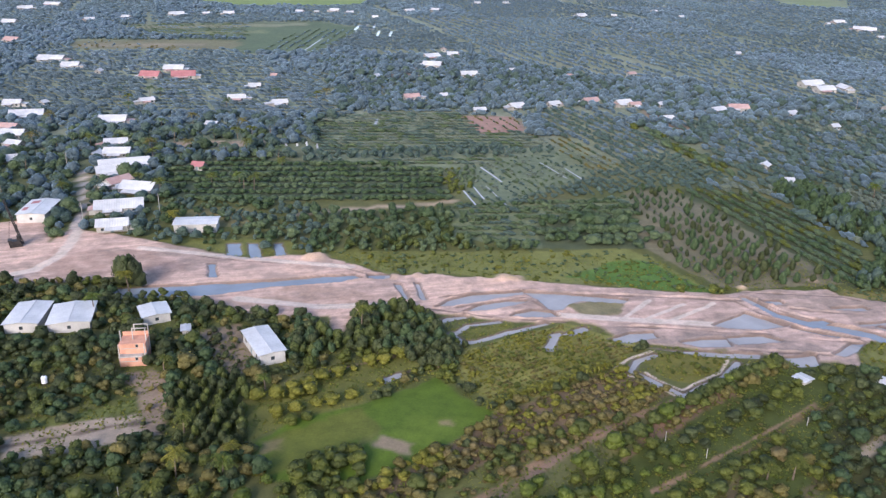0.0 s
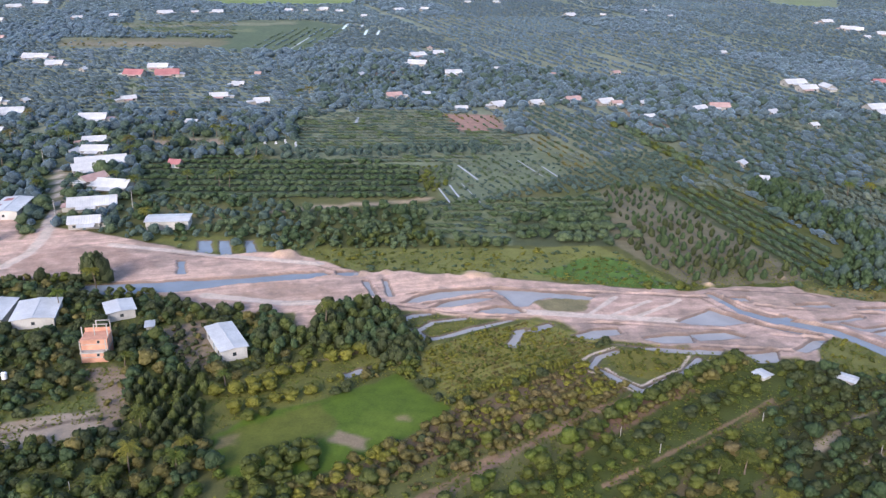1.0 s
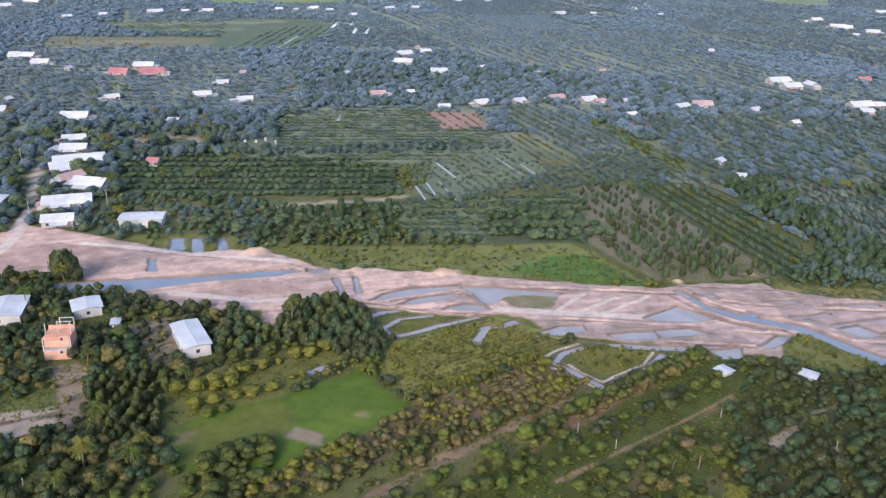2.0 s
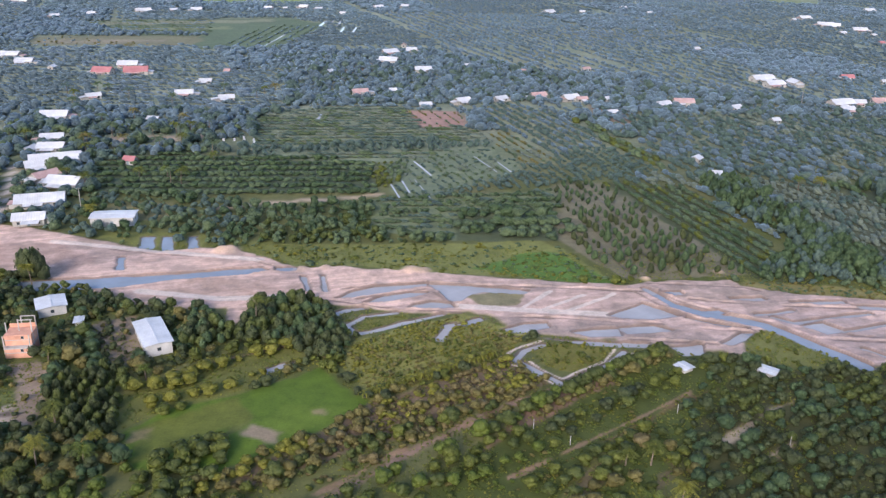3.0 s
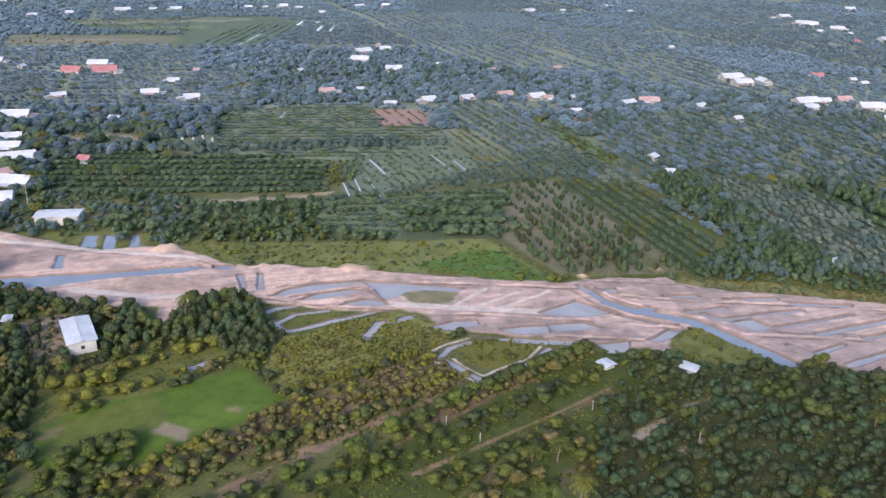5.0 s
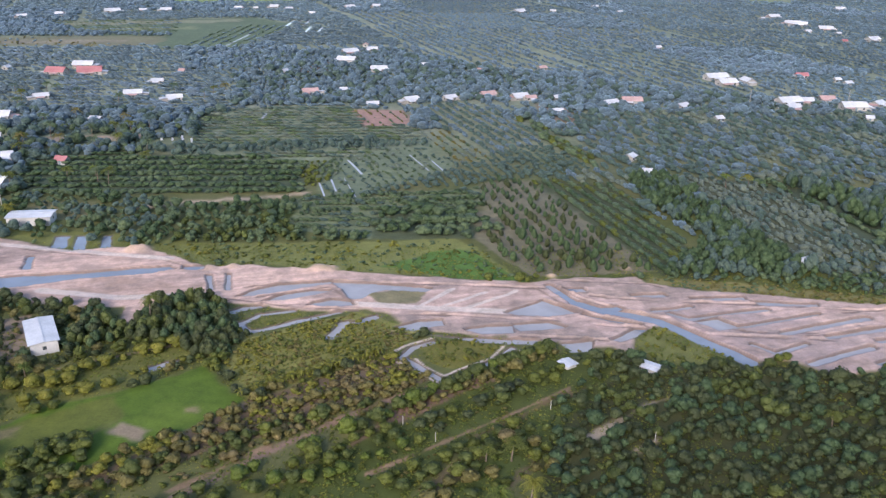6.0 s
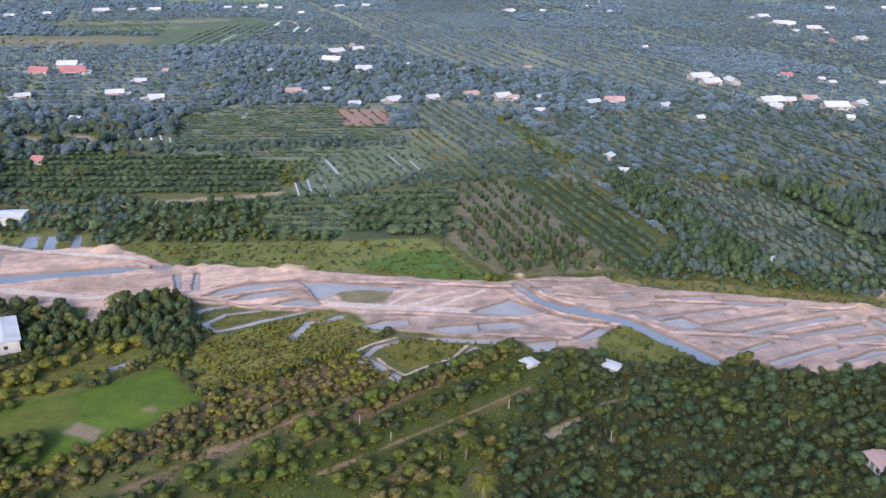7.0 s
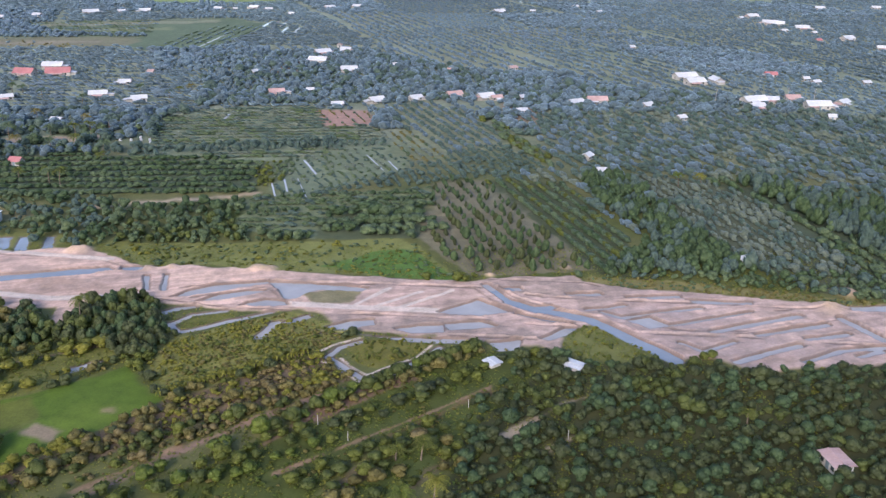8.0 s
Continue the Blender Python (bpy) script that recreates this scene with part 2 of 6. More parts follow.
BANK_PONDS = [
    [(104.1, 251.7), (110.7, 252.7), (111.5, 250), (106.6, 249.1)],
    [(124.8, 247.4), (135.9, 248.4), (137.4, 246.2), (125.4, 245.2)],
    [(143.5, 244.9), (161.2, 246.4), (161.7, 244.2), (144.4, 243.2)],
    [(162.9, 242.9), (183.2, 241.3), (182.5, 239.2), (164.9, 240.3)],
    [(213.3, 238.2), (226.5, 239.5), (223.8, 234.1), (212.5, 234.5)],
    [(140.5, 228), (148.3, 230.8), (149.8, 228.5), (153.2, 224.3), (146.3, 222.4)],
    [(112.7, 237.5), (119.1, 238.8), (121.4, 236.3), (115.1, 235)],
]
PONDS = CANAL_PONDS + FINGER_PONDS + CENTRE_PONDS + EAST_PONDS + BANK_PONDS
DITCHES = [
    (1.4, [(130.1, 235.5), (136.4, 236.4), (142.1, 238.5)]),
    (1.4, [(134.2, 233.9), (139.4, 229.6), (151.6, 233.6), (165.6, 236.6)]),
    (1.3, [(151.8, 223.9), (165, 228.6), (180.6, 233.8)]),
    (2.4, [(165.1, 220.6), (179.6, 226), (194.4, 231.1)]),
    (2.0, [(176.8, 218.2), (188, 221.5), (200.6, 225.3)]),
    (2.0, [(190.7, 215.7), (203.7, 219)]),
    (3.2, [(206.7, 229.2), (209.7, 222.8), (212.8, 215.5)]),
    (1.1, [(153.1, 213.4), (158.1, 208.3), (168.7, 213.9)]),
    (2.4, [(165.6, 202.2), (176.1, 207.4), (186.7, 211.9)]),
    (1.6, [(184.4, 202.3), (197.5, 208.9), (211.1, 211)]),
    (1.4, [(200.6, 205.2), (208.6, 208.6)]),
    (2.6, [(99.6, 254), (104.1, 245.1), (106.8, 240.4)]),
    (1.2, [(107.8, 232.2), (115.2, 228.3), (123.3, 225.6)]),
]
CHANNELS = [
    (4.6, [(106.8, 240.4), (114.2, 235), (122.5, 231.9), (129.7, 228), (135.3, 221.6), (140.4, 214.4), (145.4, 208.3), (148.8, 203.4)]),
    (1.2, [(3.8, 225.3), (7.7, 219.7), (11.7, 220.9), (20.3, 226.5), (32.6, 232.9)]),
    (1.0, [(4.6, 225.3), (9, 231.1), (18.6, 234)]),
    (1.5, [(61.7, 214), (56.1, 210.5), (53.1, 204.9), (57.5, 200.1), (61.2, 195.9), (64.6, 192), (70.6, 197.1), (78.1, 202.4), (84, 210.3)]),
]
SLOTS = DITCHES + CHANNELS
BERMS_LONG = [
    (1.2, 1.3, [(46.4, 232.9), (70.7, 231.9), (85.1, 229.6), (96.4, 229.3), (113.1, 225.2), (124, 224.1)]),
    (1.1, 1.1, [(48, 220.7), (67.9, 218.3), (85, 218.4), (104, 217), (112, 215.7)]),
    (1.4, 1.2, [(28.2, 257.6), (50.9, 255.9), (69.7, 254.7), (85.4, 253.9), (97.6, 252.6)]),
    (1.0, 1.0, [(95.7, 251.7), (102.3, 239.5), (110.5, 232.6), (120.3, 228.3), (125.8, 224.9)]),
    (1.5, 1.4, [(103.2, 252.7), (109.8, 243.8), (123, 235.1), (132.8, 231.1), (141.6, 220.1), (150.8, 205)]),
    (0.9, 0.9, [(99.9, 259.2), (116.8, 257.9), (131.8, 256.6), (136.9, 253.8)]),
    (1.1, 1.1, [(112, 247.3), (124.3, 244.3), (142, 242.3), (168.6, 240.8), (194.2, 237.2), (223.6, 236.2)]),
    (1.3, 1.2, [(141.6, 220.1), (162.1, 218.8), (185.9, 216.1), (211.6, 212)]),
]
BERMS_SHORT = [
    (0.8, 0.8, [(-0.1, 251.4), (10.2, 254.7), (26.3, 258.1)]),
    (0.8, 0.8, [(5.6, 243.9), (18.8, 249.3), (28.2, 252.5), (34.5, 242.4), (37.7, 239)]),
    (0.9, 0.8, [(-10.7, 244.6), (-1.1, 242.1), (21.6, 236), (39.2, 234.9)]),
    (0.8, 0.7, [(143.7, 225.8), (154.5, 221.7), (174.5, 221.1)]),
    (0.7, 0.7, [(155.9, 226.6), (173.2, 232.6), (193.7, 236)]),
    (0.7, 0.8, [(168.5, 218.1), (189.1, 224.1), (206.8, 229.6)]),
    (1.0, 0.8, [(-38.6, 241.8), (-21.1, 244.5), (-3, 241.8)]),
    (1.0, 0.9, [(-110.7, 290.6), (-68.6, 280), (-36, 277.1), (-25.3, 270.3)]),
]
BERMS = BERMS_LONG + BERMS_SHORT
PALE_TRACKS = [
    (0.7, [(48.8, 205.5), (53.9, 211.5), (61.9, 216.5)]),
    (0.7, [(52.2, 202), (57, 197.7), (63.9, 190), (70.7, 194.7), (79.6, 199.9), (86.2, 209.3)]),
    (0.6, [(56.9, 203.9), (59.5, 199.8), (64.7, 194.7), (70.5, 199), (78, 205), (81.8, 212)]),
    (2.6, [(-148.5, 261.5), (-140, 267.8), (-136.9, 281.1), (-139.1, 298.3), (-142.1, 310.8)]),
    (2.0, [(-110.7, 290.6), (-69, 281.7), (-31.7, 275.2)]),
    (2.2, [(-64.9, 247.2), (-38.6, 241.8), (-13.9, 244.8)]),
    (2.0, [(-144.2, 310.7), (-150.5, 334.8), (-162.5, 366.6), (-174.2, 394)]),
    (2.2, [(37.8, 238.2), (56.5, 236.3), (70.5, 235.1), (82.7, 233.6)]),
    (1.1, [(56.8, 236.3), (68, 250.6)]),
    (1.1, [(63.1, 235.9), (78.2, 247.9)]),
    (1.1, [(70.5, 235.1), (85.3, 246.2), (88.3, 249.4)]),
]
DIRT_TRACKS = [
    (1.1, [(-6, 136), (9, 147.2), (21.5, 159.4), (31.2, 166.6), (38.1, 171.4), (47.7, 179.5), (58.1, 187.1), (63, 191)]),
    (0.9, [(48, 152), (61.9, 162.1), (73.2, 170.3), (81.3, 176.5), (95.7, 187.3), (102, 193)]),
    (1.0, [(-39.3, 196.3), (-26.7, 203.4), (-8.6, 212.4)]),
]
MOUNDS = [(*p, r, h) for (p, r, h) in zip(
    [(-44.1, 284.9), (-47.9, 283.1), (21.5, 268.1), (26.3, 267.3), (-15.4, 267.7), (-7.7, 269), (-93, 400), (128.5, 269.8)] + [(101.4, 262.1), (206.2, 236.1), (217, 248.2)],
    (4, 3, 3.2, 2.5, 3, 2.4, 1, 2.4, 2.2, 5, 5), (2.0, 1.4, 1.2, 1.0, 1.0, 0.9, 0.1, 1.0, 0.9, 1.6, 1.4))]

MUDDY = [
    ([(51.7, 231.8), (70.7, 230.3), (109.7, 224.4), (112.2, 217.1), (95.7, 214.2), (71.2, 218.3), (54.4, 222.6)], (0.25, 0.2, 0.18)),
    ([(97.9, 258.2), (128.6, 260.4), (131.6, 255.7), (149.1, 249.4), (124.2, 243.1), (106.5, 247.3)], (0.24, 0.19, 0.165)),
    ([(130.3, 236.8), (158.1, 234.9), (204.1, 219.8), (199.4, 202.7), (159.7, 205.7), (142.3, 219.4)], (0.33, 0.26, 0.245)),
    ([(-143.6, 289.3), (-109.8, 287.8), (-87.4, 275), (-91.4, 262.3), (-115, 263.8), (-136.6, 260.5)], (0.34, 0.23, 0.19)),
    ([(-48.8, 259.1), (-23.7, 253.2), (-13.9, 244.8), (-38.4, 240.5), (-62.1, 243)], (0.36, 0.25, 0.2)),
]

# ---- plan: fields, with the colour of the ground between the plants ----
PADDY = [(-0.1, 199.3), (15.4, 180.3), (4.2, 169.3), (-15.3, 152.4), (-35.2, 153.5), (-43.2, 167.2), (-34.5, 177.8), (-18.6, 185.1)]
ISLET = [(6.8, 224.5), (10.5, 228.4), (19.7, 232.8), (22.6, 231.2), (14.5, 222.7), (9.5, 220.8)]
POND_ISLAND = [(57.5, 211.2), (61.6, 215.4), (71.4, 214.8), (82.7, 217.6), (81.9, 210.3), (72, 200.5), (64.5, 198.3), (60.3, 202.7)]
REEDS = [(135.5, 261.9), (155.2, 259.7), (173.1, 255.6), (201.8, 247.1), (225.9, 240.8), (250.8, 236.4), (246.5, 229.1), (222.6, 234.2), (199, 240.2), (170.5, 246.9), (149.4, 250.8), (132.7, 256.6)]
EARTH_LANE = [(8, 143), (14.9, 149.6), (21.9, 156.9), (31.3, 165.6), (42.8, 176.3), (53.1, 184.1), (57.9, 188)]
MARSH_ISLAND = [(39.3, 245.9), (48, 249), (59, 248.2), (56.2, 239.2), (45.7, 238.7)]
# the ground under the orchards
ORCHARD_SOIL_ONE = [
    ([(102.1, 184.5), (116.5, 206.2), (127.3, 200.8), (148.3, 204.4), (168.8, 195.7), (205.7, 200.2), (228, 198.1), (187.5, 129.9), (81.5, 130), (87.6, 153.6), (85.3, 166.8)], (0.056, 0.062, 0.024)),
    ([(27.8, 141.9), (38.7, 162.1), (53.6, 176.4), (75.2, 193.5), (103.6, 212.2), (116.5, 206.2), (102.1, 184.5), (85.3, 167.9), (66, 159.9), (55.7, 141.9)], (0.062, 0.079, 0.016)),
    ([(59.4, 145.7), (64, 153.6), (73.6, 162.2), (84, 164.4), (85.1, 155.7), (77.8, 145.7)], (0.125, 0.1, 0.055)),
    ([(-137.3, 395.9), (-105.1, 416), (-4.7, 407), (3.1, 359.3), (-60.1, 351.4), (-119.4, 351.8)], (0.066, 0.09, 0.052)),
]
ORCHARD_SOIL_TWO = [
    ([(171.3, 384.3), (204.3, 377.4), (221.3, 350.1), (231.2, 262.3), (231.5, 243.9), (204.4, 248.9), (189.5, 282.8), (179.7, 319.8)], (0.075, 0.09, 0.055)),
    ([(35.7, 321.9), (79.4, 336.5), (88.4, 304.9), (78.1, 297.3), (37.8, 296.8)], (0.07, 0.09, 0.05)),
    ([(3.9, 345.8), (81.8, 361.4), (80.3, 335.1), (35.6, 320.6), (37.8, 296.8), (3.9, 306.3)], (0.145, 0.178, 0.1)),
    ([(105.2, 375.4), (143.1, 368.6), (152.5, 313.9), (159.9, 255.5), (137.6, 263.9)], (0.06, 0.076, 0.038)),
    ([(54, 538), (81, 552), (115.5, 487), (119.8, 437), (86.4, 416), (67.9, 449)], (0.19, 0.215, 0.14)),
    ([(-60.2, 525), (3.5, 534), (50, 472), (58, 417), (-1.9, 406), (-63.7, 408), (-78.4, 505)], (0.165, 0.2, 0.13)),
]
ORCHARD_SOIL = ORCHARD_SOIL_ONE + ORCHARD_SOIL_TWO
FIELDS_ONE = [
    (PADDY, (0.079, 0.132, 0.012)),
    ([(-10.6, 172.9), (-6.2, 179.7), (4.2, 180.8), (11.2, 178.4), (4.3, 170.9), (-3, 167.7), (-9.1, 169.8)], (0.096, 0.15, 0.016)),
    ([(-18.1, 180.1), (-15.8, 177.6), (-13.7, 174), (-16.8, 166.8), (-18.9, 164.5), (-16, 172.7)], (0.11, 0.125, 0.03)), ([(-39.7, 169.6), (-18.5, 183.5), (-14.1, 174), (-21.7, 164.4), (-35.7, 155.9)], (0.102, 0.122, 0.02)),
    ([(-11.8, 170.4), (-4.4, 168.3), (-5.5, 164.2), (-14.2, 166.9)], (0.230, 0.184, 0.127)),
    ([(-0.6, 178.8), (4.2, 179), (4.9, 175.5), (0.4, 175.1)], (0.253, 0.196, 0.115)),
    ([(-41.5, 168.4), (-35.1, 169.8), (-34.7, 164.1), (-39.6, 162.8)], (0.172, 0.149, 0.069)), (ISLET, (0.127, 0.138, 0.034)),
    (POND_ISLAND, (0.149, 0.149, 0.034)), (MARSH_ISLAND, (0.230, 0.207, 0.115)), (REEDS, (0.19, 0.175, 0.07)), (GRASS_BANK, (0.103, 0.127, 0.040)),
    ([(-46, 290.4), (37.6, 293.9), (69.8, 298.1), (75, 292.5), (92.7, 256.6), (47.9, 263.3), (23.3, 266.7), (-3.8, 271.1), (-17.4, 269.6), (-32.2, 279.4)], (0.168, 0.182, 0.056)),
]
FIELDS_TWO = [
    ([(43, 269.9), (63.3, 285.4), (73.6, 285.8), (92.4, 257.5), (66.4, 260.2)], (0.081, 0.161, 0.032)),
    ([(-113.7, 299.4), (-78.4, 304), (-29.7, 294), (-32.2, 279.4), (-45.5, 287.6), (-69.4, 283.3), (-94.9, 293.6)], (0.138, 0.149, 0.040)),
    ([(-37.9, 196.9), (-8.6, 211.8), (-2.8, 203.2), (-18.6, 185.1), (-34.5, 177.8), (-43.2, 167.2), (-48.2, 183.1)], (0.128, 0.135, 0.034)),
    ([(83.4, 369.9), (105.2, 375.4), (138.7, 266.3), (95, 261.3), (76.2, 298.4)], (0.165, 0.153, 0.1)),
    ([(9.8, 525), (40.7, 527), (48.1, 488), (19.8, 477)], (0.32, 0.2, 0.165)),
    ([(-63.2, 334.4), (-43.9, 340.5), (-20.4, 346.2), (3.9, 353.6), (6.8, 350.6), (-20.1, 341.6), (-43.4, 336), (-61.9, 330.8)], (0.391, 0.310, 0.230)),
]
FIELDS_THREE = [
    ([(-149.8, 449), (-99.5, 458), (-96.6, 445), (-146, 437)], (0.28, 0.225, 0.178)),
    ([(-102.3, 169), (-95.3, 171.1), (-87.3, 174.7), (-73.8, 179.2), (-67.8, 170.5), (-73.3, 166.3), (-84.7, 162.2), (-97, 158.4)], (0.33, 0.27, 0.215)),
    ([(-104.4, 173.2), (-90.1, 177.9), (-75.3, 185.5), (-74, 179.7), (-88.7, 174.7), (-102.5, 169.4)], (0.12, 0.14, 0.04)),
    ([(-100.3, 164.9), (-90, 168.4), (-77.5, 174), (-70.6, 176), (-70.2, 174.7), (-77, 172.8), (-89.4, 167), (-99.5, 163.3)], (0.13, 0.1, 0.078)),
    ([(-83.9, 198.5), (-77.1, 200.8), (-71, 197.1), (-67.7, 186.5), (-63.1, 165.5), (-68.1, 171.2), (-75.6, 186.3)], (0.27, 0.205, 0.155)),
]
FIELDS_CLEARED = [
    ([(-106.4, 336.9), (-79.7, 339.6), (-74.7, 317.1), (-85.6, 315.3), (-102.4, 319.2)], (0.184, 0.172, 0.081)),
    ([(-72.4, 222.9), (-60.5, 229), (-47.4, 206.6), (-55.9, 197)], (0.218, 0.172, 0.127)),
    ([(9, 215.1), (38.6, 233.6), (60, 220.3), (51.2, 208.2), (15.6, 183.7), (4.2, 201.9)], (0.196, 0.196, 0.055)),
    ([(3.7, 403), (45.1, 432), (73.7, 407), (65.5, 388.9), (28.4, 350.8), (13.6, 346.2)], (0.14, 0.175, 0.11)),
]
FIELDS_FOUR = [
    ([(15.4, 181.1), (50.9, 206.6), (61.4, 192), (38.8, 178), (4.3, 154.6), (-14.7, 146.3)], (0.149, 0.109, 0.069)),
    ([(62.6, 143.4), (81.3, 169.1), (117.4, 196.1), (122.9, 193.1), (101.3, 184.5), (74.4, 143.4)], (0.064, 0.085, 0.02)),
    ([(68.2, 165.3), (81.3, 174.5), (91.2, 183.7), (104.8, 191), (105.6, 190.2), (92, 182), (72.1, 164.9)], (0.15, 0.105, 0.05)),
    ([(97.1, 165.4), (100.7, 169.1), (115.3, 181.6), (122.3, 184.9), (121.6, 183.5), (115.2, 180), (98.9, 164.5)], (0.34, 0.28, 0.205)),
    ([(105.3, 160.2), (112.9, 165.2), (115.8, 166.6), (114.7, 164.5), (107.2, 159.3)], (0.34, 0.28, 0.205)),
    ([(42.6, 162.1), (53.3, 179), (75.2, 195.9), (78.2, 193.6), (54.1, 172.7)], (0.196, 0.127, 0.092)),
]
FIELDS_FIVE = [
    ([(-376.6, 972), (-158.7, 1037), (-98.8, 976), (-119.9, 780), (-180.2, 775)], (0.098, 0.138, 0.081)),
    ([(-370.9, 852), (-210.7, 860), (-196, 821), (-219.6, 789), (-342.5, 785)], (0.165, 0.165, 0.1)),
    ([(-402, 1311), (-121.4, 1373), (-126.5, 1250), (-292.1, 1202)], (0.184, 0.253, 0.092)),
    ([(512, 1458), (636, 1424), (577, 1286), (511, 1329)], (0.184, 0.230, 0.115)),
    ([(-48.6, 713), (-11.1, 716), (-10.1, 667), (-44.8, 659)], (0.253, 0.207, 0.161)),
    ([(125.1, 551), (147, 535), (148.9, 489), (131.2, 498)], (0.230, 0.184, 0.138)),
    ([(-372.7, 962), (-169.1, 1018), (-161.4, 991), (-364.5, 932)], (0.2, 0.21, 0.14)),
]
FIELDS_SIX = [
    ([(-358.4, 908), (-200, 944), (-195, 920), (-351, 881)], (0.17, 0.2, 0.11)),
    ([(-354.1, 825), (-235.8, 829), (-226.5, 814), (-350.4, 810)], (0.24, 0.21, 0.15)),
]
FIELDS = FIELDS_ONE + FIELDS_TWO + FIELDS_THREE + FIELDS_CLEARED + FIELDS_FOUR + FIELDS_FIVE + FIELDS_SIX
FIELDS.append(([(x - 0.4, y + 0.5) for x, y in EARTH_LANE] + [(x + 0.4, y - 0.5) for x, y in EARTH_LANE[::-1]], (0.24, 0.16, 0.12)))
FIELDS.append(([(204.3, 377.4), (237.5, 360.3), (302.3, 308), (262.7, 244.1), (247.8, 220.1), (226.4, 241.7), (221.3, 350.1)], (0.06, 0.08, 0.046)))


# ---- ground: one sheet with the strip's relief ----
def spaced(*stretches):
    out = []
    for a, b, n in stretches:
        out.extend(np.linspace(a, b, n, endpoint=False))
    return np.array(out)


def build_ground():
    """The strip and the near fields in a fine grid, laid into a coarse one that reaches the horizon."""
    fine = ground_grid(spaced((-215, -60, 165), (-60, 210, 490), (210, 271, 70)), spaced((135, 190, 70), (190, 265, 178), (265, 331, 98)))
    wide = ground_grid(np.concatenate([-340 - np.geomspace(5, 5500, 22)[::-1], spaced((-340, 420, 190)), 420 + np.geomspace(1, 5500, 22)]),
                       np.concatenate([120 - np.geomspace(2, 4500, 16)[::-1], spaced((120, 340, 55), (340, 640, 75), (640, 1500, 60)), 1500 + np.geomspace(1, 5500, 16)]))
    v = wide[0]
    v[(v[:, 0] > -209) & (v[:, 0] < 264) & (v[:, 1] > 141) & (v[:, 1] < 324), 2] = -3.0
    me = array_mesh("ground", np.concatenate([fine[0], v]), np.concatenate([fine[1], wide[1] + len(fine[0])]))
    me.shade_smooth()
    a = me.color_attributes.new("soil", "FLOAT_COLOR", "POINT")
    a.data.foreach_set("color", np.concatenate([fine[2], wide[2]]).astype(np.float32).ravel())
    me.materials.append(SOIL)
    return tagged(new("ground", me), "flat delta farmland with a cleared strip of pinkish sand", "ground", kind="structure")


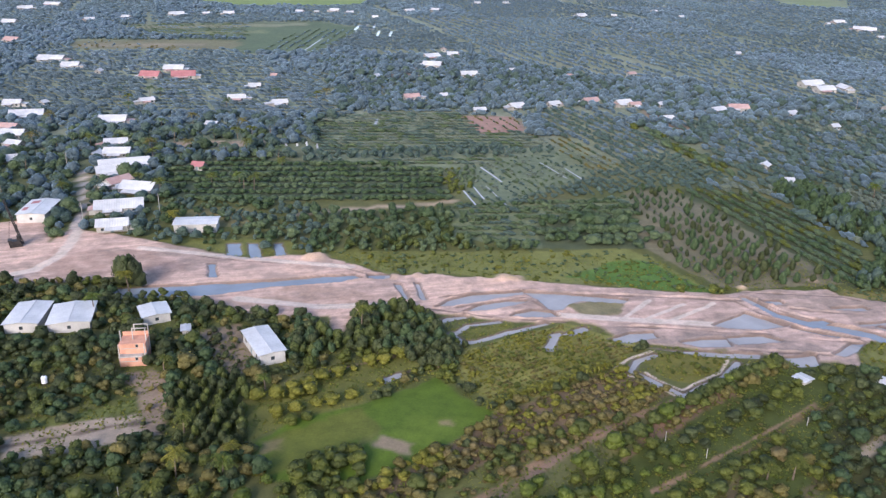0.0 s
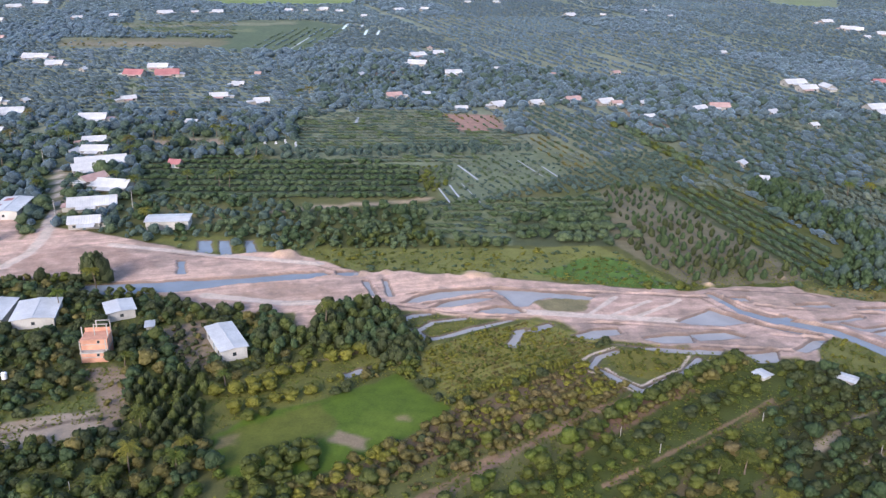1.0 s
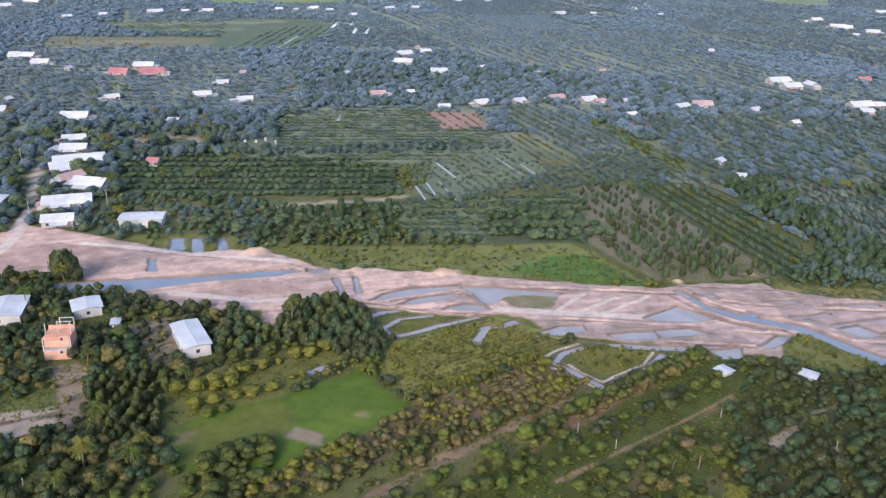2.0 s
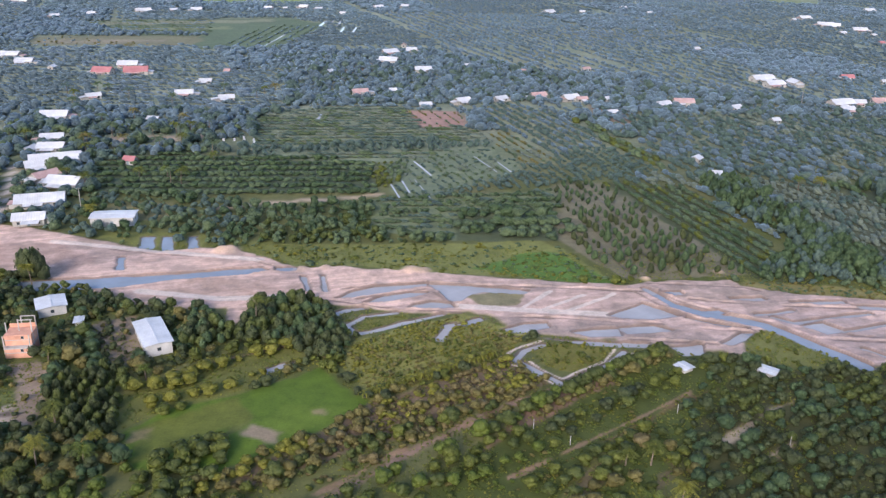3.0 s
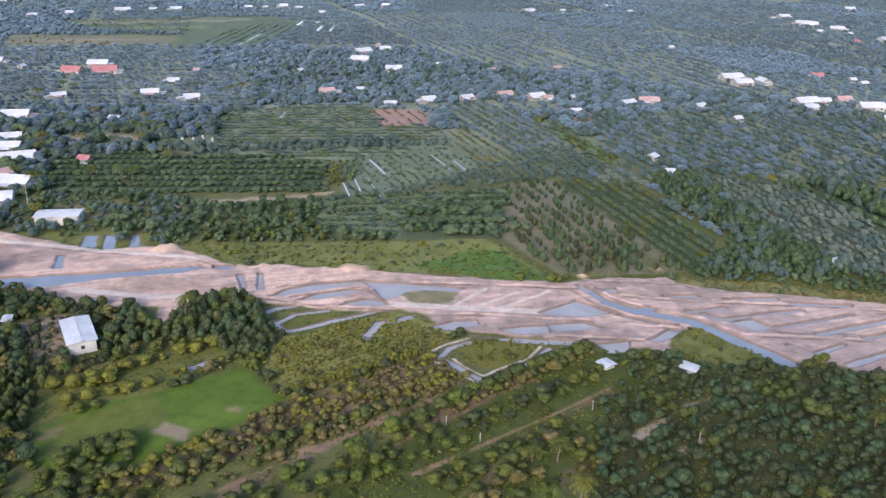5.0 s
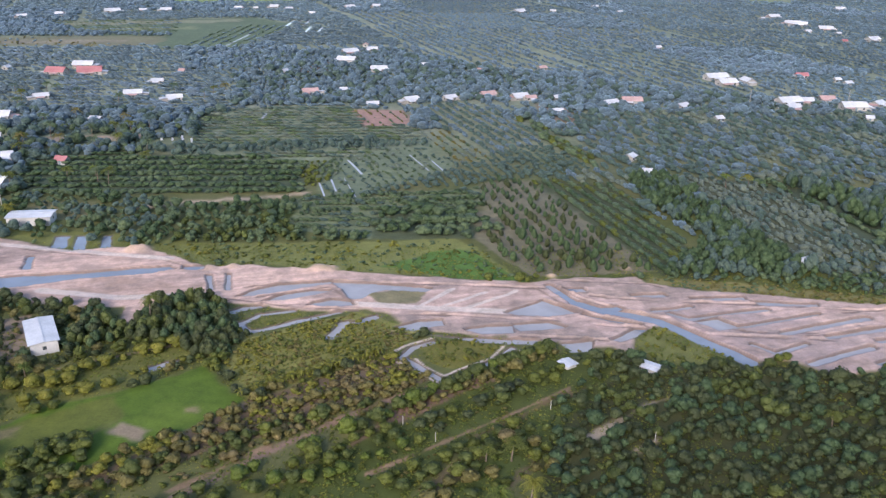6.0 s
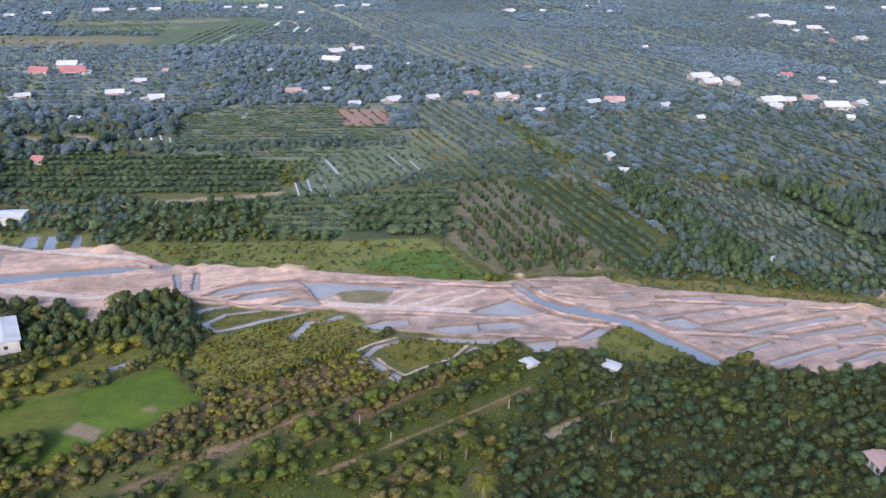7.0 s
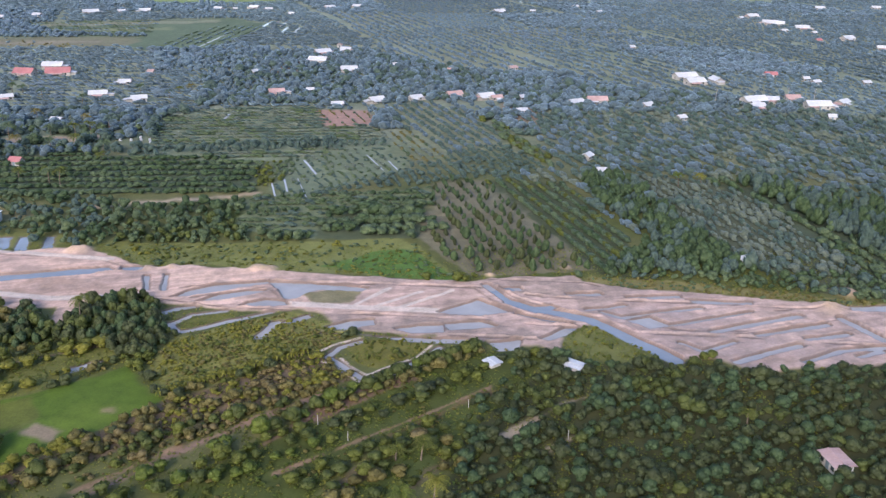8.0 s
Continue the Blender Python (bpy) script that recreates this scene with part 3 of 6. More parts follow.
def ground_grid(xs, ys):
    """Places, faces and soil colours of a grid over the plan."""
    x, y = np.meshgrid(xs, ys)
    wob = (lattice(x, y, 2.6, 1) - 0.5) * 1.6 + (lattice(x, y, 7, 2) - 0.5) * 2.0
    soil = np.empty((*x.shape, 3))
    soil[:] = (0.098, 0.108, 0.034)
    # soil pales and blues with distance: haze put into the ground colour
    far_haze = step(330, 520, y)[..., None] * (0.6 + 0.4 * lattice(x, y, 60, 6)[..., None])
    soil = soil * (1 - far_haze) + np.array((0.215, 0.255, 0.195)) * far_haze
    patch = lattice(x, y, 24, 5)[..., None]
    soil += (patch - 0.5) * np.array((0.06, 0.04, 0.03))
    wet = np.zeros(x.shape)
    z = (lattice(x, y, 9, 3) - 0.5) * 0.3
    for area, colour in ORCHARD_SOIL + FIELDS:
        m = near_box(x, y, area, 6)
        k = step(0.8, -0.8, beyond(x[m], y[m], area) + wob[m])[:, None]
        soil[m] = soil[m] * (1 - k) + np.array(colour) * k
    # the sandy fill
    m = near_box(x, y, SAND_AREA, 6)
    d = beyond(x[m], y[m], SAND_AREA) + wob[m] * 0.8
    k = step(0.9, -0.9, d)
    tone = lattice(x[m], y[m], 14, 7) * 0.4 + lattice(x[m], y[m], 3.1, 8) * 0.3 + lattice(x[m], y[m], 1.1, 18) * 0.3
    sand = np.array((0.53, 0.376, 0.316)) * (0.74 + 0.52 * tone[:, None])
    (ax, ay), (bx, by) = DITCHES[3][1][0], DITCHES[3][1][-1]
    length = math.hypot(bx - ax, by - ay)
    ux, uy = (bx - ax) / length, (by - ay) / length
    streak = lattice((x[m] * ux + y[m] * uy), (y[m] * ux - x[m] * uy) * 9, 16, 14) * 0.6 + lattice((x[m] * ux + y[m] * uy), (y[m] * ux - x[m] * uy) * 5, 9, 15) * 0.4
    ruts = lattice((x[m] * ux + y[m] * uy), (y[m] * ux - x[m] * uy) * 24, 26, 19)
    cross = lattice(x[m] + 0.12 * y[m], (y[m] - 0.12 * x[m]) * 20, 22, 20)
    east = step(20, 110, x[m])[:, None]
    sand = sand * (1 - east * np.array((0.14, 0.11, 0.07)))
    sand = sand * (0.84 + 0.32 * streak[:, None]) * (0.86 + 0.28 * ruts[:, None]) * (0.88 + 0.24 * cross[:, None])
    mud = step(0.52, 0.72, lattice(x[m], y[m], 11, 9) * 0.7 + lattice(x[m], y[m], 2.3, 10) * 0.3)[:, None]
    sand = sand * (1 - mud * 0.5) + np.array((0.2, 0.165, 0.15)) * mud * 0.5
    soil[m] = soil[m] * (1 - k[:, None]) + sand * k[:, None]
    z[m] += k * (0.3 + 0.14 * (lattice(x[m], y[m], 7, 11) - 0.5) + 0.15 * (lattice(x[m], y[m], 1.3, 12) - 0.5))
    for area, colour in ((GRASS_BANK, (0.14, 0.15, 0.045)), (ISLET, (0.12, 0.125, 0.03)), (POND_ISLAND, (0.14, 0.135, 0.03)), (MARSH_ISLAND, (0.2, 0.18, 0.1))):
        m = near_box(x, y, area, 6)
        k = step(0.8, -0.8, beyond(x[m], y[m], area) + wob[m])[:, None]
        soil[m] = soil[m] * (1 - k) + np.array(colour) * k
    for area, colour in MUDDY:
        m = near_box(x, y, area, 6)
        k = 0.75 * step(1.5, -1.5, beyond(x[m], y[m], area) + wob[m] * 1.6)[:, None] * (0.45 + 0.55 * step(0.3, 0.6, lattice(x[m], y[m], 3.4, 17)))[:, None]
        soil[m] = soil[m] * (1 - k) + np.array(colour) * k
    for half, tall, line in BERMS:
        m = near_box(x, y, line, 6)
        d = away(x[m], y[m], line) + wob[m] * 0.35
        broken = step(0.15, 0.5, lattice(x[m], y[m], 6, 21))
        z[m] += 0.42 * tall * step(half * 0.7, half * 0.1, d) * (0.35 + 0.9 * lattice(x[m], y[m], 1.8, 22)) * broken
        k = 0.15 * (step(half * 0.8, half * 0.2, d) * broken)[:, None]
        soil[m] = soil[m] * (1 - k) + np.array((0.5, 0.37, 0.31)) * k
        # a dark line along its south foot
        foot = away(x[m], y[m] + half * 1.25, line) + wob[m] * 0.3
        k = 0.8 * (step(0.75, 0.25, foot) * broken)[:, None]
        soil[m] = soil[m] * (1 - k) + np.array((0.155, 0.115, 0.1)) * k
    for px, py, r, h in MOUNDS:
        m = near_box(x, y, [(px, py)], 2 * r)
        k = step(r * 1.3, 0, np.hypot(x[m] - px, y[m] - py) + wob[m] * 0.6)
        z[m] += h * k
        soil[m] = soil[m] * (1 - k[:, None]) + np.array((0.42, 0.31, 0.23)) * k[:, None]
    for half, line in PALE_TRACKS:
        m = near_box(x, y, line, 6)
        k = 0.95 * step(half, half * 0.6, away(x[m], y[m], line) + wob[m] * 0.25)[:, None]
        soil[m] = soil[m] * (1 - k) + np.array((0.56, 0.475, 0.425)) * k
    for half, line in DIRT_TRACKS:
        m = near_box(x, y, line, 6)
        k = 0.85 * step(half, half * 0.4, away(x[m], y[m], line) + wob[m] * 0.45)[:, None] * step(0.22, 0.55, lattice(x[m], y[m], 4.5, 51))[:, None]
        soil[m] = soil[m] * (1 - k) + np.array((0.27, 0.175, 0.115)) * k
    hollow = np.full(x.shape, 9.0)
    for area in PONDS:
        m = near_box(x, y, area, 6)
        hollow[m] = np.minimum(hollow[m], beyond(x[m], y[m], area) + wob[m] * 0.35)
    for wide, line in SLOTS:
        m = near_box(x, y, line, 8)
        hollow[m] = np.minimum(hollow[m], away(x[m], y[m], line) - wide * 0.42 - 0.2 + wob[m] * 0.22)
    # dug spoil heaped along the ditches and ponds of the strip
    ridge = step(0.75, 1.0, hollow) * step(1.9, 1.15, hollow) * inside(x, y, SAND_AREA) * step(0.4, 0.7, lattice(x, y, 3.5, 41))
    z += ridge * (0.1 + 0.32 * lattice(x, y, 0.9, 42))
    tint = 0.15 * ridge[..., None] * (0.5 + 0.5 * lattice(x, y, 0.9, 43))[..., None]
    soil = soil * (1 - tint) + np.array((0.53, 0.39, 0.325)) * tint
    k = step(0.6, -0.5, hollow)
    z = z * (1 - k) - 0.95 * k
    rim = step(0.95, 0.4, hollow)[..., None] * 0.85
    soil = soil * (1 - rim) + np.array((0.14, 0.105, 0.09)) * rim
    wet = np.maximum(wet, step(1.6, 0.2, hollow))
    ny, nx = x.shape
    verts = np.stack([x, y, z], -1).reshape(-1, 3)
    i = np.arange(nx * ny).reshape(ny, nx)
    faces = np.stack([i[:-1, :-1], i[:-1, 1:], i[1:, 1:], i[1:, :-1]], -1).reshape(-1, 4)
    return verts, faces, np.concatenate([np.clip(soil, 0.01, 0.9), wet[..., None]], -1).reshape(-1, 4)


def array_mesh(name, verts, faces):
    """A mesh from arrays of places and of faces that all have as many corners."""
    me = bpy.data.meshes.new(name)
    n, c = faces.shape
    me.vertices.add(len(verts))
    me.vertices.foreach_set("co", np.asarray(verts, np.float32).ravel())
    me.loops.add(n * c)
    me.loops.foreach_set("vertex_index", faces.astype(np.int32).ravel())
    me.polygons.add(n)
    me.polygons.foreach_set("loop_start", np.arange(0, n * c, c, dtype=np.int32))
    me.update(calc_edges=True)
    return me


build_ground()


def plain_sheet(name, corners, z, mat):
    me = array_mesh(name, np.array([(x, y, z) for x, y in corners]), np.array([list(range(len(corners)))]))
    me.materials.append(mat)
    return new(name, me)


# canal water: reflected sky put into a bluer base colour
CANAL = water_surface("sky_blue_canal_water", (0.19, 0.22, 0.255))
tagged(plain_sheet("canal_water", [(-215, 130), (-19, 130), (-19, 330), (-215, 330)], -0.34, CANAL), "still blue water in a wide canal across the sand", "water", kind="structure")
tagged(plain_sheet("water", [(-19, 130), (350, 130), (350, 330), (-19, 330)], -0.34, WATER), "still grey-blue muddy water in canals and dug ponds", "water", kind="structure")


tagged(plain_sheet("canal_water", [(100, 249), (107, 253), (114, 243), (131, 230), (141, 220), (156, 203), (148, 199), (134, 213), (112, 230)], -0.325, CANAL), "still dark blue water in the canal that crosses the strip", "water", kind="structure")


# ---- helpers for things ----
def part(name, bm, mat, parent=None, label=""):
    me = bpy.data.meshes.new(name)
    bm.to_mesh(me)
    bm.free()
    me.materials.append(mat)
    ob = new(name, me)
    ob.parent = parent
    return tagged(ob, label) if label else ob


def thing(name, m, label, category, group=""):
    ob = new(name)
    ob.matrix_basis = m
    return tagged(ob, label, category, group)


def box(bm, x0, x1, y0, y1, z0, z1):
    v = [bm.verts.new(p) for p in ((x0, y0, z0), (x1, y0, z0), (x1, y1, z0), (x0, y1, z0), (x0, y0, z1), (x1, y0, z1), (x1, y1, z1), (x0, y1, z1))]
    for f in ((3, 2, 1, 0), (4, 5, 6, 7), (0, 1, 5, 4), (1, 2, 6, 5), (2, 3, 7, 6), (3, 0, 4, 7)):
        bm.faces.new([v[i] for i in f])
    return bm


def boxes(*dims):
    bm = bmesh.new()
    for d in dims:
        box(bm, *d)
    return bm


def tube(bm, p, q, r0, r1, sides=6):
    """A tapered round bar from p to q."""
    p, q = Vector(p), Vector(q)
    turn = (q - p).to_track_quat("Z", "Y").to_matrix()
    rings = []
    for c, r in ((p, r0), (q, r1)):
        rings.append([bm.verts.new(c + turn @ Vector((r * math.cos(a), r * math.sin(a), 0))) for a in (2 * math.pi * k / sides for k in range(sides))])
    for k in range(sides):
        bm.faces.new((rings[0][k], rings[0][(k + 1) % sides], rings[1][(k + 1) % sides], rings[1][k]))
    bm.faces.new(rings[0][::-1])
    bm.faces.new(rings[1])
    return bm


# ---- plants ----
ICO = bmesh.new()
bmesh.ops.create_icosphere(ICO, subdivisions=1, radius=1)
ICO.verts.index_update()
ICO_V = np.array([v.co[:] for v in ICO.verts])
ICO_F = np.array([[v.index for v in f.verts] for f in ICO.faces])
ICO.free()


OCT_V = np.array(((1, 0, 0), (0, 1, 0), (-1, 0, 0), (0, -1, 0), (0, 0, 1), (0, 0, -1)), float)
OCT_F = np.array(((0, 1, 4), (1, 2, 4), (2, 3, 4), (3, 0, 4), (1, 0, 5), (2, 1, 5), (3, 2, 5), (0, 3, 5)))


def crown(seed, leaves, lobes, leaf, ball, sides, cone=0.0, flat=0.8, low=0.12):
    """A unit crown, about 1 in radius and 1 in height: rounded boughs with leaf clusters standing off them. Returns places and triangles."""
    r = np.random.default_rng(seed)
    verts, faces, spots, count = [], [], [], 0
    for k in range(lobes):
        a, h = 2.399 * k + r.uniform(-0.5, 0.5), (k + r.uniform(0.1, 0.9)) / lobes
        reach = r.uniform(0.24, 0.4) * (1 - cone * h) * (1 - 0.35 * h)
        spots.append((reach * math.cos(a), reach * math.sin(a), low + 0.22 + (0.55 - low * 0.5) * h, r.uniform(0.52, 0.66) * (1 - 0.45 * cone * h)))
    spots.append((r.uniform(-0.12, 0.12), r.uniform(-0.12, 0.12), 0.62, 0.54 * (1 - 0.5 * cone)))
    for cx, cy, cz, cr in spots:
        verts.append(ball * (cr, cr, cr * flat * 0.72) * (1 + r.uniform(-0.2, 0.14, (len(ball), 1))) + (cx, cy, cz))
        faces.append(sides + count)
        count += len(ball)
    for _ in range(leaves):
        cx, cy, cz, cr = spots[r.integers(len(spots))]
        n = r.normal(size=3)
        n[2] = abs(n[2]) * 0.9 - 0.2
        n /= np.linalg.norm(n)
        p = np.array((cx, cy, cz)) + n * cr * r.uniform(0.9, 1.06) * (1, 1, flat * 0.72)
        n = n + r.normal(size=3) * 0.3
        n /= np.linalg.norm(n)
        u = np.cross(n, r.normal(size=3))
        u /= np.linalg.norm(u)
        w = np.cross(n, u)
        s = leaf * r.uniform(0.6, 1.25)
        quad = np.array((p + u * s, p + w * s * 0.75 - n * s * 0.3, p - u * s, p - w * s * 0.75 - n * s * 0.3))
        verts.append(quad)
        faces.append(np.array(((0, 1, 2), (0, 2, 3))) + count)
        count += 4
    v = np.concatenate(verts)
    v[:, :2] *= 0.88 / np.percentile(np.hypot(v[:, 0], v[:, 1]), 92)
    v[:, 2] = np.maximum(v[:, 2] / np.percentile(v[:, 2], 98), 0.03)
    return v, np.concatenate(faces)


def banana(seed, blades=9):
    """A unit clump of long arching leaves."""
    r = np.random.default_rng(seed)
    verts, faces, count = [], [], 0
    for k in range(blades):
        a = 2.399 * k + r.uniform(-0.3, 0.3)
        out, up = np.array((math.cos(a), math.sin(a), 0)), r.uniform(0.55, 1.0)
        side = np.array((-out[1], out[0], 0)) * 0.17
        spine = [np.array((0, 0, 0.35)) + out * d + np.array((0, 0, h)) for d, h in ((0.05, 0.1), (0.35, 0.42 * up), (0.75, 0.5 * up - 0.05), (1.05, 0.2 * up - 0.1))]
        for j, (s, wd) in enumerate(zip(spine, (0.3, 1, 0.9, 0.15))):
            verts += [s - side * wd, s + side * wd]
            if j:
                b = count + 2 * j
                faces += [(b - 2, b - 1, b + 1), (b - 2, b + 1, b)]
        count += 8
    return np.array(verts), np.array(faces)


KINDS = {  # cone, flatness, lowest leaf, lobes
    "round": (0.0, 0.8, 0.08, 5), "cone": (0.7, 1.0, 0.08, 7), "bush": (0.1, 0.75, 0.05, 5), "tall": (0.5, 1.0, 0.1, 6), "low": (0.0, 0.7, 0.0, 3),
}
LEVELS = {"near": (120, 0.112, -1, ICO_V * 0.95, ICO_F), "mid": (34, 0.17, -3, ICO_V, ICO_F), "far": (5, 0.36, -4, OCT_V * 1.15, OCT_F)}
MODELS = {(k, lv): [crown(97 * i + 13 * n, leaves, max(2, KINDS[k][3] + fewer), size, ball, sides, *KINDS[k][:3]) for i in range(6)]
          for n, k in enumerate(KINDS) for lv, (leaves, size, fewer, ball, sides) in LEVELS.items()}
for lv in LEVELS:
    MODELS["banana", lv] = [banana(i, {"near": 10, "mid": 8, "far": 5}[lv]) for i in range(4)]


def stems_mesh(radius=0.09, limbs=3, seed=0):
    bm, r = bmesh.new(), random.Random(seed)
    tube(bm, (0, 0, -0.05), (0.02, 0.01, 0.5), radius, radius * 0.7)
    for k in range(limbs):
        a = 2.1 * k + r.uniform(-0.4, 0.4)
        tube(bm, (0.01, 0, r.uniform(0.28, 0.42)), (0.4 * math.cos(a), 0.4 * math.sin(a), r.uniform(0.55, 0.72)), radius * 0.55, radius * 0.2, 5)
    me = bpy.data.meshes.new("trunk")
    bm.to_mesh(me)
    bm.free()
    me.materials.append(BARK)
    return me


TRUNKS = [stems_mesh(seed=i) for i in range(3)]
CROWNS = {}


def tree_object(kind, leaf, x, y, turn, radius, height, variant):
    key = (kind, leaf, variant)
    if key not in CROWNS:
        v, f = MODELS[kind, "near"][variant]
        me = array_mesh("crown", v, f)
        me.shade_smooth()
        me.materials.append(LEAF[leaf])
        CROWNS[key] = me
    name, label, category = NAMES[kind, leaf]
    ob = new(name)
    ob.matrix_basis = pose(x, y, 0, 0, 0, turn) @ Matrix.Diagonal((radius, radius, height, 1))
    for part_name, me in (("trunk", TRUNKS[variant % 3]), ("crown", CROWNS[key])):
        child = new(part_name, me)
        child.parent = ob
    return tagged(ob, label, category, "trees of the orchards")


WORDS = {"dark": "dark green", "deep": "deep green", "green": "mid-green", "bright": "bright green", "yellow": "yellow-green", "olive": "olive-brown", "tan": "dried brownish", "grey": "grey-green", "silver": "hazy silvery blue-green", "pale": "hazy pale blue-green", "blue": "hazy dark blue-green", "sea": "hazy sea-green", "jade": "jade-green", "fern": "fern-green"}
SHAPES = {"round": ("fruit_tree", "round-crowned fruit tree in an orchard row", "tree"), "cone": ("young_tree", "slim pointed young tree on bare soil", "tree"),
          "bush": ("bush", "low spreading bush among rough grass", "bush"), "tall": ("grove_tree", "tall dense tree in a grove", "tree"),
          "low": ("shrub", "low crop shrub in a field", "shrub"), "banana": ("banana_plant", "banana plant with long arching leaves", "banana plant")}
NAMES = {(k, c): (SHAPES[k][0], f"{WORDS[c]} {SHAPES[k][1]}", SHAPES[k][2]) for k in SHAPES for c in WORDS}

PLANTS = []  # kind, leaf, x, y, radius, height
TAKEN = [SAND_AREA, PADDY, ISLET, POND_ISLAND, GRASS_BANK] + [FIELDS[k][0] for k in (12, 13, 18, 19, 20, 21, 22, 30, 31)] + [
    [(-3.3, 238.5), (4.1, 239.2), (31.6, 232.2), (38.7, 234.4), (31.2, 228.4), (10.7, 217.9), (4.1, 220.8)], [(49.6, 208.1), (64.1, 220.4), (86.4, 221.2), (88.4, 209.1), (64.4, 189.8)],
    [(23.8, 244.4), (52.4, 243.4), (51.2, 233.9), (23.4, 233)], [(36, 237), (66, 224), (72, 215), (60, 217), (38, 230)], [(90, 218), (122, 214), (119, 206), (92, 210)]]
CLEAR = []


def plant(area, kind, leaf, radius, height, along, across, row, keep=0.95, jitter=0.18, spread=0.22, claim=True, stretch=1.0):
    """Fills an area with rows of plants that run along row; leaf may name several tones."""
    rnd = np.random.default_rng(len(PLANTS) + 7)
    (x0, y0), (x1, y1) = row
    u = np.array((x1 - x0, y1 - y0)) / math.hypot(x1 - x0, y1 - y0)
    w = np.array((-u[1], u[0]))
    pts = np.array(area)
    a, b = pts @ u, pts @ w
    ga, gb = np.meshgrid(np.arange(a.min(), a.max(), along), np.arange(b.min(), b.max(), across))
    ga = ga + rnd.normal(0, jitter * along, ga.shape)
    gb = gb + rnd.normal(0, jitter * 0.6 * across, gb.shape)
    x, y = (ga * u[0] + gb * w[0]).ravel(), (ga * u[1] + gb * w[1]).ravel()
    ok = inside(x, y, area) & (rnd.random(x.shape) < keep)
    ok &= np.abs(x - 41) < 0.54 * y + 66
    x, y = x[ok], y[ok]
    for other in TAKEN:
        if len(x):
            free = ~inside(x, y, other)
            x, y = x[free], y[free]
    for cx, cy, r in CLEAR:
        free = np.hypot(x - cx, y - cy) > r
        x, y = x[free], y[free]
    for pond in PONDS:
        free = ~inside(x, y, pond) | ~near_box(x, y, pond, 2)
        x, y = x[free], y[free]
    for wide, line in SLOTS:
        free = away(x, y, line) > wide / 2 + radius * 0.6
        x, y = x[free], y[free]
    tones = leaf.split()
    drift = lattice(x, y, 11.0, len(PLANTS) % 50) * 0.75 + rnd.random(x.shape) * 0.25
    for px, py, d in zip(x, y, np.clip((drift - 0.2) / 0.6, 0, 0.999)):
        s = max(0.5, rnd.normal(1, spread))
        PLANTS.append((kind, tones[int(d * len(tones))], px, py, radius * s, height * s * rnd.uniform(0.9, 1.1), math.atan2(u[1], u[0]) if stretch > 1 else rnd.uniform(0, 6.283), stretch))
    if claim:
        TAKEN.append(area)


# ---- houses ----
def window(parent, x, y, z, w, h, turn=0.0):
    """A framed window on a wall that looks along -y, turned about the upright."""
    t = 0.06
    f = part("window", boxes((-w / 2 - t, -w / 2, -0.05, 0.03, -h / 2 - t, h / 2 + t), (w / 2, w / 2 + t, -0.05, 0.03, -h / 2 - t, h / 2 + t),
                             (-w / 2, w / 2, -0.05, 0.03, -h / 2 - t, -h / 2), (-w / 2, w / 2, -0.05, 0.03, h / 2, h / 2 + t)), PLASTER, parent)
    f.matrix_basis = pose(x, y, z, 0, 0, turn)
    part("pane", boxes((-w / 2, w / 2, -0.03, 0.02, -h / 2, h / 2)), GLASS, f, "dark glass pane")
    return f


def slab(a, b, thick):
    """A flat roof sheet between the edges a and b, each two places, with ribs down the slope."""
    bm = bmesh.new()
    (a0, a1), (b0, b1) = [[Vector(p) for p in e] for e in (a, b)]
    n = max(3, int((a1 - a0).length / 0.9))
    up = (a1 - a0).cross(b0 - a0).normalized()
    up = up if up.z > 0 else -up
    rows = []
    for e0, e1 in ((a0, a1), (b0, b1)):
        rows.append([[bm.verts.new(e0.lerp(e1, k / (2 * n)) + up * (0.05 * (k % 2) + d)) for k in range(2 * n + 1)] for d in (0, -thick)])
    for k in range(2 * n):
        bm.faces.new((rows[0][0][k], rows[0][0][k + 1], rows[1][0][k + 1], rows[1][0][k]))
        bm.faces.new((rows[0][1][k], rows[1][1][k], rows[1][1][k + 1], rows[0][1][k + 1]))
        for r in rows:
            bm.faces.new((r[0][k], r[1][k], r[1][k + 1], r[0][k + 1]))
    bmesh.ops.recalc_face_normals(bm, faces=bm.faces[:])
    return bm


